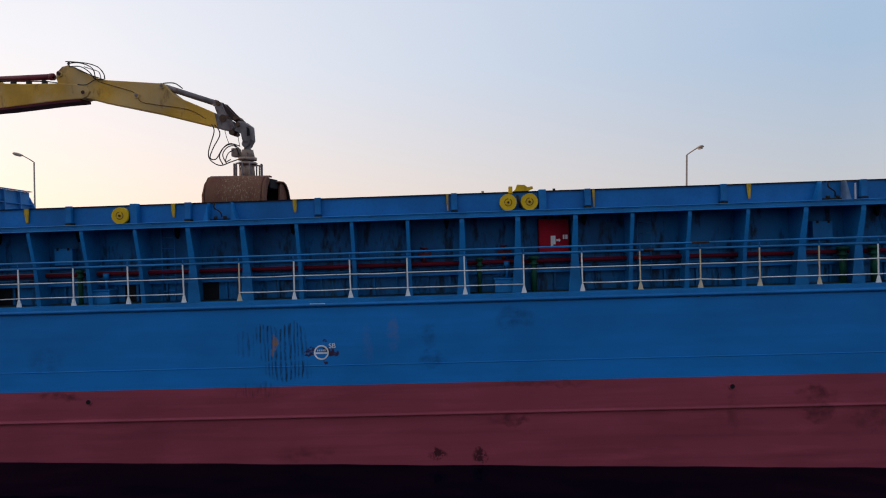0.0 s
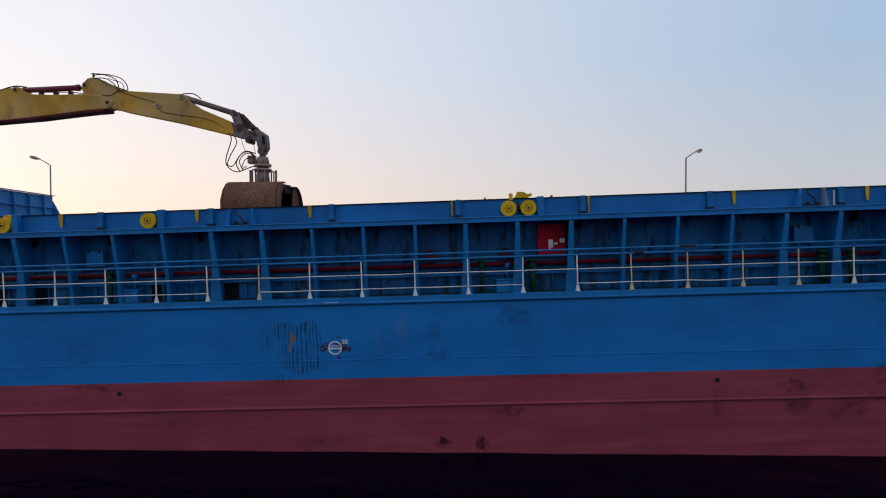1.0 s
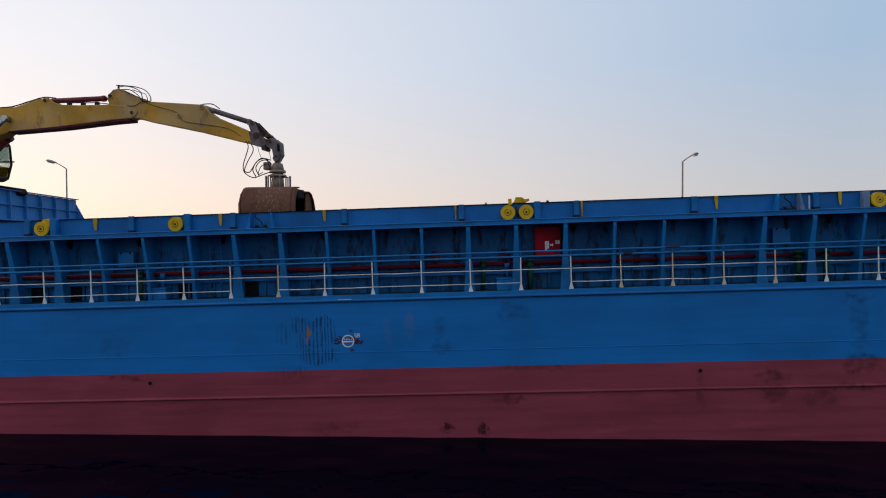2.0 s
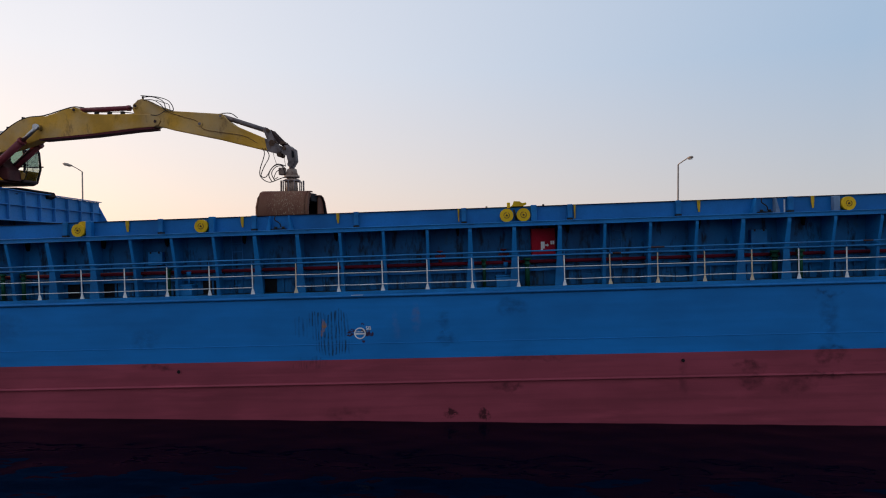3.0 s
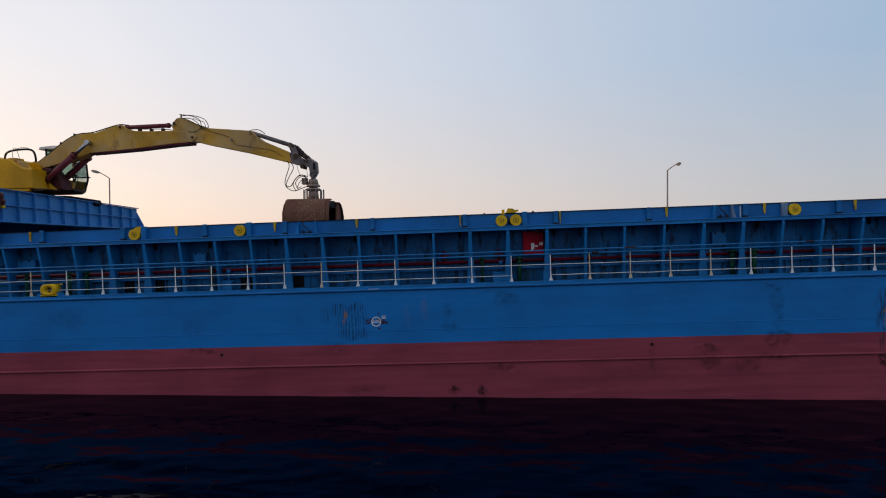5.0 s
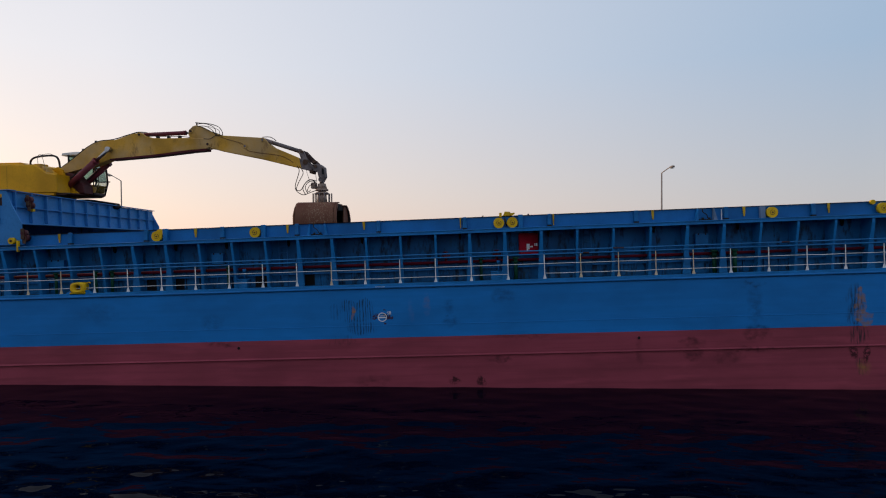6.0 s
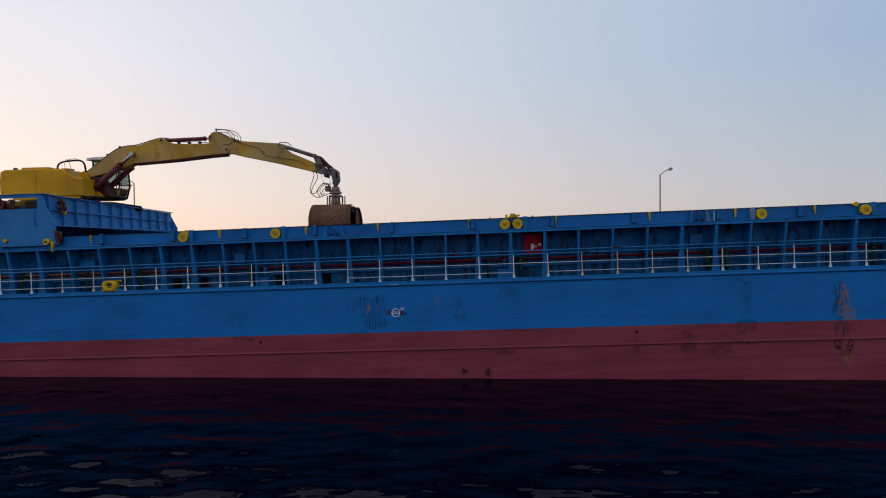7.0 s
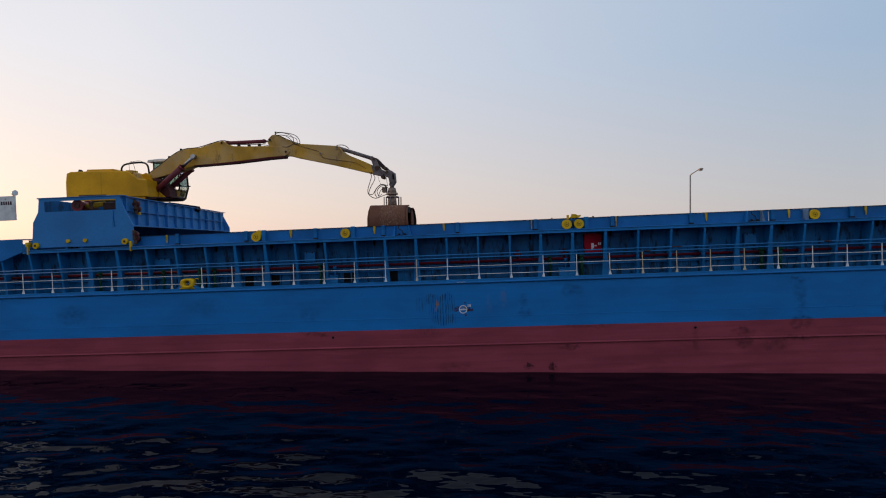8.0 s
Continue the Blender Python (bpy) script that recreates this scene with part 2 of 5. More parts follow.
water_n = Nodes("harbour_water", 0.03)
water_n.b.inputs["IOR"].default_value = 1.33
ripple = water_n.math("ADD", water_n.math("MULTIPLY", water_n.noise(2.6, (0.75, 1.25, 1), 1), 0.45), water_n.math("MULTIPLY", water_n.noise(1.1, (0.7, 1.3, 1), 1), 0.9))
wsep = water_n.t.nodes.new("ShaderNodeSeparateXYZ")
water_n.t.links.new(water_n.co, wsep.inputs[0])
lee = water_n.span(wsep.outputs[1], -9.0, -0.5, 1.0, 0.15)  # the ship's side shelters the water beside it
water_n.bump(water_n.math("MULTIPLY", ripple, lee), 0.15, 0.2)
water_n.b.inputs["Specular IOR Level"].default_value = 0.043
water_mat = water_n.done(water_n.mix(water_n.noise(0.3), (0.0001, 0.0008, 0.005), (0.0002, 0.0012, 0.0065)))


# ---- mesh helpers ----
def box(bm, x0, x1, y0, y1, z0, z1, bevel=0.0):
    vs = [bm.verts.new((x, y, z)) for x in (x0, x1) for y in (y0, y1) for z in (z0, z1)]
    fs = [bm.faces.new([vs[i] for i in f]) for f in ((0, 1, 3, 2), (4, 6, 7, 5), (0, 4, 5, 1), (2, 3, 7, 6), (0, 2, 6, 4), (1, 5, 7, 3))]
    if bevel:
        es = {e for f in fs for e in f.edges}
        bmesh.ops.bevel(bm, geom=list(es), offset=bevel, segments=2, affect="EDGES", profile=0.5)
    return bm


def prism(bm, pts, y0, y1, bevel=0.0):
    """A polygon of (x, z) drawn out from y0 to y1."""
    a = [bm.verts.new((x, y0, z)) for x, z in pts]
    b = [bm.verts.new((x, y1, z)) for x, z in pts]
    fs = [bm.faces.new(a), bm.faces.new(b[::-1])]
    n = len(pts)
    for i in range(n):
        j = (i + 1) % n
        fs.append(bm.faces.new((a[j], a[i], b[i], b[j])))
    bmesh.ops.recalc_face_normals(bm, faces=fs)
    if bevel:
        rim = [e for f in fs[:2] for e in f.edges]
        bmesh.ops.bevel(bm, geom=list(set(rim)), offset=bevel, segments=2, affect="EDGES", profile=0.5)
    return bm


def rod(bm, a, b, r, r2=None, seg=12, caps=True):
    """A round bar from a to b."""
    a, b = Vector(a), Vector(b)
    q = (b - a).to_track_quat("Z", "Y")
    r2 = r if r2 is None else r2
    ra = [bm.verts.new(a + q @ Vector((r * math.cos(k * math.tau / seg), r * math.sin(k * math.tau / seg), 0))) for k in range(seg)]
    rb = [bm.verts.new(b + q @ Vector((r2 * math.cos(k * math.tau / seg), r2 * math.sin(k * math.tau / seg), 0))) for k in range(seg)]
    for k in range(seg):
        f = bm.faces.new((ra[k], ra[(k + 1) % seg], rb[(k + 1) % seg], rb[k]))
        f.smooth = True
    if caps:
        bm.faces.new(ra[::-1])
        bm.faces.new(rb)
    return bm


def hose(bm, pts, r, seg=8, steps=6):
    """A bent round tube through the points."""
    pts = [Vector(p) for p in pts]
    line = []
    for i in range(len(pts) - 1):
        p0, p1, p2, p3 = pts[max(i - 1, 0)], pts[i], pts[i + 1], pts[min(i + 2, len(pts) - 1)]
        for k in range(steps):
            t = k / steps
            line.append(0.5 * (2 * p1 + (p2 - p0) * t + (2 * p0 - 5 * p1 + 4 * p2 - p3) * t * t + (3 * p1 - p0 - 3 * p2 + p3) * t ** 3))
    line.append(pts[-1])
    rings = []
    for i, p in enumerate(line):
        d = (line[min(i + 1, len(line) - 1)] - line[max(i - 1, 0)]).normalized()
        side = d.cross(Vector((0.13, 1, 0.21))).normalized()
        up = d.cross(side)
        rings.append([bm.verts.new(p + r * (side * math.cos(k * math.tau / seg) + up * math.sin(k * math.tau / seg))) for k in range(seg)])
    for a, b in zip(rings, rings[1:]):
        for k in range(seg):
            f = bm.faces.new((a[k], a[(k + 1) % seg], b[(k + 1) % seg], b[k]))
            f.smooth = True
    bm.faces.new(rings[0][::-1])
    bm.faces.new(rings[-1])
    return bm


def mesh_of(bm, name, *materials):
    bmesh.ops.recalc_face_normals(bm, faces=bm.faces)
    me = bpy.data.meshes.new(name)
    bm.to_mesh(me)
    bm.free()
    for m in materials:
        me.materials.append(m)
    return me


def part(name, bm, material, parent, label=""):
    ob = new(name, mesh_of(bm, name, *(material if isinstance(material, tuple) else (material,))))
    ob.parent = parent
    return tagged(ob, label)


def part_at(name, me, parent, m):
    """One more part on a mesh that is shared."""
    ob = new(name, me)
    ob.parent = parent
    ob.matrix_basis = m
    return ob


def thing(name, m, label, category, group="", kind=""):
    ob = new(name)
    ob.matrix_world = m
    ob.empty_display_size = 0.2
    return tagged(ob, label, category, group, kind)


# ---- water and quay ----
def build_water():
    def steps(lo, hi, fine, far):
        inner = list(np.arange(lo, hi + fine / 2, fine))
        out, d, a, b = [], fine, lo, hi
        left, right = [], []
        while d < far:
            d *= 1.6
            left.append(a - d)
            right.append(b + d)
        return left[::-1] + inner + right

    xs, ys = steps(-30.0, 24.0, 0.2, 3500.0), steps(-18.0, 1.0, 0.16, 3500.0)
    verts, faces = [], []
    for y in ys:
        for x in xs:
            far = max(0.0, max(abs(x) - 24, -y - 16)) / 10
            k = max(0.0, 1 - far)
            h = 0.043 * noise.noise((x * 0.58, y * 1.0, 0.0)) + 0.026 * noise.noise((x * 1.2 + 7, y * 1.9, 3.0)) + 0.006 * noise.noise((x * 2.4, y * 3.2, 9.0))
            calm = 0.4 + 0.85 * min(1.0, max(0.0, -y - 0.5) / 9)
            gust = 1.0 + 0.5 * min(1.0, max(-0.5, (-4.0 - x) / 8)) * min(1.0, max(0.0, -y - 6) / 5)  # livelier aft of midship, away from the hull
            verts.append((x, y, h * k * calm * gust))
    w = len(xs)
    for j in range(len(ys) - 1):
        for i in range(w - 1):
            a = j * w + i
            faces.append((a, a + 1, a + w + 1, a + w))
    me = bpy.data.meshes.new("water")
    me.from_pydata(verts, [], faces)
    me.polygons.foreach_set("use_smooth", [True] * len(faces))
    me.materials.append(water_mat)
    return tagged(new("water", me), "dark rippled harbour water reflecting hull and sky", "water", kind="structure")


water = build_water()

quay = new("quay", mesh_of(box(bmesh.new(), -160, 160, 16.5, 60, -4, 1.9, 0.05), "quay", concrete))
tagged(quay, "weathered grey concrete quay behind the moored ship", "quay", kind="structure")

# ---- the ship: along x, inward y, up z from the waterline at midship; it floats trimmed by the stern ----
TRIM = 1.544
SHIP = pose(0, 0, 0, 0, -TRIM, 0)
BEAM = 13.8
ship = thing("cargo_ship", SHIP, "blue and dark red coastal cargo ship with open hold", "ship")


def lift(s, z):
    """The sheer: decks rise a little faster than the painted line."""
    return z + 0.0011 * (z - 2.0) * s


def long_box(bm, s0, s1, y0, y1, z0, z1):
    """A straight member along the ship that follows the sheer."""
    vs = [bm.verts.new((s, y, lift(s, z))) for s in (s0, s1) for y in (y0, y1) for z in (z0, z1)]
    for f in ((0, 1, 3, 2), (4, 6, 7, 5), (0, 4, 5, 1), (2, 3, 7, 6), (0, 2, 6, 4), (1, 5, 7, 3)):
        bm.faces.new([vs[i] for i in f])
    return bm


AFT, FORE = -46.0, 30.0
DECK, PAINT_LINE = 4.06, 1.995


def build_hull():
    bm = bmesh.new()
    plan = [(AFT, 1.2), (AFT + 4, 0.0), (-30, 0.0), (-15, 0.0), (0, 0.0), (12, 0.0), (FORE - 8, 0.0), (FORE - 3, 1.2), (FORE + 2, 3.8), (FORE + 5, 6.9)]
    loop = plan + [(x, BEAM - y) for x, y in plan[-2::-1]]
    levels = [-2.6, 0.6, PAINT_LINE, 3.0, DECK]
    rows = [[bm.verts.new((x, y, z if z < 2.1 else lift(x, z))) for x, y in loop] for z in levels]
    n = len(loop)
    for k in range(len(levels) - 1):
        for i in range(n):
            j = (i + 1) % n
            f = bm.faces.new((rows[k][i], rows[k][j], rows[k + 1][j], rows[k + 1][i]))
            f.material_index = 0 if levels[k] >= PAINT_LINE else 1
    bm.faces.new(rows[0])
    return part("hull", bm, (hull_blue, hull_red), ship, "blue topsides over faded red bottom paint with scrapes")


build_hull()
part("deck", long_box(bmesh.new(), AFT + 4, FORE - 8, 0.02, 1.4, 3.9, 4.03), deck_green, ship, "dark worn side deck")
part("deck", long_box(bmesh.new(), AFT + 4, FORE - 8, BEAM - 1.4, BEAM - 0.02, 3.9, 4.03), deck_green, ship, "dark worn side deck")
part("deck", long_box(bmesh.new(), AFT + 0.05, -40.1, 1.41, BEAM - 1.41, 3.88, 4.0), deck_green, ship)
bm = bmesh.new()
bow = [(22.01, 0.05), (27.0, 1.25), (32.0, 3.85), (35.0, 6.9), (32.0, 9.95), (27.0, 12.55), (22.01, 13.75)]
lo_ring = [bm.verts.new((x, y, lift(x, 3.9))) for x, y in bow]
hi_ring = [bm.verts.new((x, y, lift(x, 4.03))) for x, y in bow]
bm.faces.new(hi_ring)
bm.faces.new(lo_ring[::-1])
for i in range(7):
    bm.faces.new((lo_ring[i], lo_ring[(i + 1) % 7], hi_ring[(i + 1) % 7], hi_ring[i]))
part("foredeck", bm, deck_green, ship)


def bead(name, z, out, tall, mat, label, follow=True):
    """A moulding along the ship's side with a rounded front."""
    bm = bmesh.new()
    rows = []
    for s in (AFT + 4, -20, 0, 12, FORE - 8):
        rows.append([bm.verts.new((s, -out * math.cos(a), (lift(s, z) if follow else z) + tall * math.sin(a))) for a in np.linspace(-math.pi / 2, math.pi / 2, 7)])
    for a, b in zip(rows, rows[1:]):
        for k in range(6):
            bm.faces.new((a[k], b[k], b[k + 1], a[k + 1])).smooth = True
    return part(name, bm, mat, ship, label)


bead("hull_bead", 1.262, 0.075, 0.042, hull_red, "long half-round red bead", False)
bead("weld_seam", 2.48, 0.010, 0.014, hull_blue, "", True)
bead("sheer_moulding", 3.955, 0.075, 0.05, blue, "rounded blue deck edge moulding")
# thin strip in the darkened blue, drawn as the moulding's shadow
part("edge_shadow_strip", long_box(bmesh.new(), AFT + 4, FORE - 8, -0.008, 0.004, 3.888, 3.903), shaded_blue, ship, "thin dark strip painted as the shadow under the moulding")
part("deck_edge", long_box(bmesh.new(), AFT + 4, FORE - 8, -0.02, 0.14, 3.98, 4.10), stay_blue, ship, "light blue deck edge plate")

# side outlets
for s, z in ((-8.88, 1.73), (6.6, 1.755)):
    bm = bmesh.new()
    rod(bm, (s, 0.02, z), (s, -0.025, z), 0.075, seg=20)
    ring = part("outlet", bm, hull_red, ship, "round overboard outlet")
    bm = bmesh.new()
    rod(bm, (s, -0.02, z), (s, -0.03, z), 0.055, seg=20)
    part("bore", bm, black, ring)

# load line mark
bm = bmesh.new()
seg, MX, MZ = 36, -3.17, 2.8
for k in range(seg):
    quad = []
    for a, r in ((k, 0.178), (k + 1, 0.178), (k + 1, 0.145), (k, 0.145)):
        for y in (-0.008, 0.004):
            quad.append(bm.verts.new((MX + r * math.cos(a * math.tau / seg), y, MZ + r * math.sin(a * math.tau / seg))))
    bm.faces.new(quad[0::2])
    bm.faces.new(quad[1::2][::-1])
    for i in range(4):
        bm.faces.new((quad[2 * i], quad[2 * i + 1], quad[(2 * i + 3) % 8], quad[(2 * i + 2) % 8]))
mark = part("load_line_mark", bm, white, ship, "white load line ring with bar")
bm = bmesh.new()
box(bm, MX - 0.16, MX + 0.16, -0.010, 0.004, MZ - 0.035, MZ + 0.005)
part("mark_bar", bm, white, mark)
for k in range(5):
    bm = bmesh.new()
    box(bm, MX - 0.10 + 0.045 * k, MX - 0.08 + 0.045 * k, -0.010, 0.004, MZ + 0.03, MZ + 0.07)
    part("mark_stroke", bm, white, mark)
letters = bpy.data.curves.new("lettering", "FONT")
letters.body, letters.size, letters.extrude = "SB", 0.165, 0.004
letters.materials.append(white)
sb = new("lettering", letters)
sb.parent = ship
sb.matrix_basis = pose(MX + 0.18, -0.006, MZ + 0.10, 90, 0, 0)
tagged(sb, "white letters SB")
bm = bmesh.new()
box(bm, -3.4, -3.03, -0.06, -0.02, 3.955, 3.99)
part("white_plate", bm, white, ship, "small white plate on the deck edge")

# ---- coaming ----
C_LOW, C_UP, C_FLANGE = 1.38, 0.98, 0.55
S0, S1 = -23.2, 21.5
part("coaming_wall", long_box(bmesh.new(), -40, S1, C_LOW, C_LOW + 0.03, 4.0, 6.028), shaded_blue, ship, "shaded blue hatch coaming plate")
part("coaming_wall", long_box(bmesh.new(), -40, S1, BEAM - C_LOW - 0.03, BEAM - C_LOW, 4.0, 6.57), blue, ship)
part("coaming_wall", long_box(bmesh.new(), S1, S1 + 0.03, C_LOW + 0.04, BEAM - C_LOW - 0.04, 4.0, 6.57), blue, ship)
part("hold_floor", long_box(bmesh.new(), -40, S1, C_LOW + 0.04, BEAM - C_LOW - 0.04, 0.4, 0.5), rust_steel, ship, "rusty hold floor")
flange = part("coaming_flange", long_box(bmesh.new(), S0, S1, C_FLANGE + 0.03, C_LOW + 0.05, 6.03, 6.06), blue, ship, "blue coaming ledge")
part("flange_lip", long_box(bmesh.new(), S0, S1, C_FLANGE, C_FLANGE + 0.025, 5.945, 6.085), stay_blue, flange, "light blue edge of the ledge")
for z in (5.952, 6.078):
    bm = bmesh.new()
    rod(bm, (S0, C_FLANGE - 0.006, lift(S0, z)), (S1, C_FLANGE - 0.006, lift(S1, z)), 0.014, seg=8)
    part("lip_bead", bm, stay_blue, flange)
part("lip_line", long_box(bmesh.new(), S0, S1, C_FLANGE - 0.003, C_FLANGE + 0.001, 6.035, 6.05), shaded_blue, flange, "thin dark blue line along the ledge edge")
upper = part("upper_coaming", long_box(bmesh.new(), S0, S1, C_UP, C_UP + 0.03, 6.062, 6.55), blue, ship, "upper blue coaming plate")
part("coaming_rim", long_box(bmesh.new(), S0, S1, C_UP - 0.04, C_UP + 0.06, 6.552, 6.575), black, upper, "thin black sealing rim")
part("waist_beam", long_box(bmesh.new(), -40, S1, C_LOW - 0.13, C_LOW - 0.002, 4.50, 4.57), blue, ship)
part("waist_beam", long_box(bmesh.new(), -40, S1, C_LOW - 0.09, C_LOW - 0.002, 4.96, 5.02), blue, ship)
# the coaming falls away aft of the gantry
bm = bmesh.new()
prism(bm, [(-31, 6.43), (S0 - 0.002, 6.48), (S0 - 0.002, 5.93), (-24.2, 5.55), (-31, 4.6)], 0.56, 0.6)
part("aft_coaming", bm, blue, ship, "sloping blue plate aft of the hatch")
bm = bmesh.new()
prism(bm, [(-31, 6.432), (S0 - 0.002, 6.482), (S0 - 0.002, 6.52), (-31, 6.47)], 0.56, 1.4)
part("aft_ledge", bm, blue, ship)

STAYS = [-10.6, -9.25, -7.89, -6.55, -5.18, -3.82, -2.44, -1.05, 0.3, 1.68, 3.1, 4.5, 5.9, 7.32, 8.72, 10.11]
STAYS = [-10.6 - 1.37 * k for k in range(15, 0, -1)] + STAYS + [10.11 + 1.39 * k for k in range(1, 9)]
WIDE = {-12, -11, -7, -6, -2, -1, 3, 4, 8, 9, 10, 14, 15, 19, 20}


def stay_mesh(wide):
    """A coaming stay: web plate deep under the ledge, with a face bar that widens to the deck where wide."""
    bm = bmesh.new()
    prof = [(C_FLANGE + 0.04, 1.93), (C_FLANGE + 0.04, 1.8), (0.80, 0.95), (0.82 if wide else 0.9, 0.0), (C_LOW - 0.003, 0.0), (C_LOW - 0.003, 1.93)]
    a = [bm.verts.new((-0.008, y, z)) for y, z in prof]
    b = [bm.verts.new((0.008, y, z)) for y, z in prof]
    bm.faces.new(a)
    bm.faces.new(b[::-1])
    for i in range(6):
        bm.faces.new((a[i], b[i], b[(i + 1) % 6], a[(i + 1) % 6]))
    halves = (0.058, 0.058, 0.085, 0.165) if wide else (0.045, 0.045, 0.045, 0.06)
    fr, bk = [], []
    for (y, z), h in zip(prof[:4], halves):
        fr.append([bm.verts.new((sx * h, y - 0.014, z)) for sx in (-1, 1)])
        bk.append([bm.verts.new((sx * h, y, z)) for sx in (-1, 1)])
    for i in range(3):
        bm.faces.new((fr[i][0], fr[i][1], fr[i + 1][1], fr[i + 1][0]))
        bm.faces.new((bk[i][0], bk[i + 1][0], bk[i + 1][1], bk[i][1]))
        bm.faces.new((fr[i][0], fr[i + 1][0], bk[i + 1][0], bk[i][0]))
        bm.faces.new((fr[i][1], bk[i][1], bk[i + 1][1], fr[i + 1][1]))
    return mesh_of(bm, "coaming_stay", stay_blue)


stay_narrow, stay_wide = stay_mesh(False), stay_mesh(True)
for k, s in enumerate(STAYS):
    wide = k - 15 in WIDE
    part_at("coaming_stay", stay_wide if wide else stay_narrow, ship, pose(s, 0, lift(s, 4.03)))

# brackets and yellow tags on the upper coaming
rng = random.Random(4)


def bracket_mesh():
    bm = bmesh.new()
    prism(bm, [(-0.075, 0.06), (0.075, 0.06), (0.075, 0.485), (-0.075, 0.485)], 0.84, C_UP - 0.042, 0.012)
    return mesh_of(bm, "coaming_bracket", stay_blue)


bracket = bracket_mesh()
BRACKETS = [-9.72, -6.65, -3.33, 0.12, 3.47, 6.85, 10.3, 13.6, -12.9, -16.1]
for s in BRACKETS:
    b = part_at("coaming_bracket", bracket, ship, pose(s, 0, lift(s, 6.10)))
    bm = bmesh.new()
    box(bm, s - 0.085, s + 0.085, 0.82, C_UP - 0.003, lift(s, 6.066), lift(s, 6.152))
    part("rubber_pad", bm, rubber, ship, "black rubber pad")
for s, w, z0 in ((-10.85, 0.06, 6.2), (-7.05, 0.05, 6.22), (-3.93, 0.05, 6.24), (-0.05, 0.028, 6.15), (3.63, 0.03, 6.13), (7.5, 0.05, 6.2), (11.0, 0.05, 6.2), (14.2, 0.05, 6.2), (-12.9, 0.05, 6.2), (-16.6, 0.05, 6.2)):
    bm = bmesh.new()
    prism(bm, [(s - w, lift(s, 6.565)), (s + w, lift(s, 6.565)), (s + w, lift(s, 6.42)), (s + w * 0.6, lift(s, z0)), (s - w * 0.3, lift(s, z0)), (s - w * 0.9, lift(s, 6.4))], C_UP - 0.065, C_UP - 0.042)
    part("yellow_tag", bm, tag_yellow, ship, "worn yellow position tag")
for s, w in ((-5.8, 0.5), (9.5, 0.5), (-20.9, 0.5)):
    for side in (-1, 1):
        bm = bmesh.new()
        prism(bm, [(s + side * w * 0.6, lift(s, 6.09)), (s + side * w * 0.85, lift(s, 6.09)), (s + side * w * 0.6, lift(s, 6.55))], 0.74, C_UP - 0.004)
        part("gusset", bm, pale_blue if s > 8 and side > 0 else stay_blue, ship)
    bm = bmesh.new()
    box(bm, s - 0.26, s + 0.2, 0.76, 0.9, lift(s, 6.10), lift(s, 6.14), 0.01)
    rod(bm, (s - 0.12, 0.8, lift(s, 6.12)), (s - 0.12, 0.8, lift(s, 6.2)), 0.05)
    rod(bm, (s + 0.12, 0.8, lift(s, 6.12)), (s + 0.12, 0.8, lift(s, 6.2)), 0.05)
    clamp = thing("hatch_clamp", SHIP, "greasy black hatch clamp on the coaming ledge", "clamp", "hatch clamps")
    part("base", bm, rubber, clamp)
    bm = bmesh.new()
    hose(bm, [(s + 0.05, 0.78, lift(s, 6.18)), (s + 0.02, 0.76, lift(s, 6.3)), (s - 0.13, 0.76, lift(s, 6.42)), (s - 0.12, 0.78, lift(s, 6.54))], 0.018)
    part("clamp_hook", bm, rubber, clamp)


def cover_wheel(s, z, r=0.21):
    """A yellow hatch wheel with a worn hub."""
    z = lift(s, z)
    bm = bmesh.new()
    rod(bm, (s, 0.74, z), (s, 0.90, z), r, seg=28)
    wheel = thing("cover_wheel", SHIP, "yellow steel hatch cover wheel with greasy hub", "wheel", "hatch cover wheels")
    part("disc", bm, yellow, wheel)
    bm = bmesh.new()
    for k in range(24):
        if k in (4, 5, 13):
            continue
        a0, a1 = k * math.tau / 24, (k + 1) * math.tau / 24
        vs = [bm.verts.new((s + q * math.cos(a), 0.735, z + q * math.sin(a))) for a, q in ((a0, 0.10), (a1, 0.10), (a1, 0.078), (a0, 0.078))]
        bm.faces.new(vs)
    part("hub_ring", bm, pipe_brown, wheel)
    bm = bmesh.new()
    rod(bm, (s, 0.715, z), (s, 0.74, z), 0.03, seg=10)
    part("hub", bm, grime, wheel)
    bm = bmesh.new()
    rod(bm, (s, 0.90, z), (s, C_UP - 0.002, z), 0.06)
    part("axle", bm, rubber, wheel)


for s in (-12.4, -8.34, 1.47, 2.0, 12.0, 16.15):
    cover_wheel(s, 6.30)
    if s == 1.47:
        continue
    bm = bmesh.new()
    fore = s != 12.0
    x0 = s + 0.24 if fore else s - 0.42
    box(bm, x0, x0 + 0.18, 0.78, C_UP - 0.004, lift(s, 6.09), lift(s, 6.60 if fore else 6.54), 0.015)
    part("wheel_bracket", bm, stay_blue if fore else pale_blue, ship)
for s in (10.16,):
    bm = bmesh.new()
    box(bm, s - 0.022, s + 0.022, C_UP - 0.012, C_UP - 0.003, lift(s, 6.1), lift(s, 6.5))
    part("white_strip", bm, white, ship, "worn white paint strip")
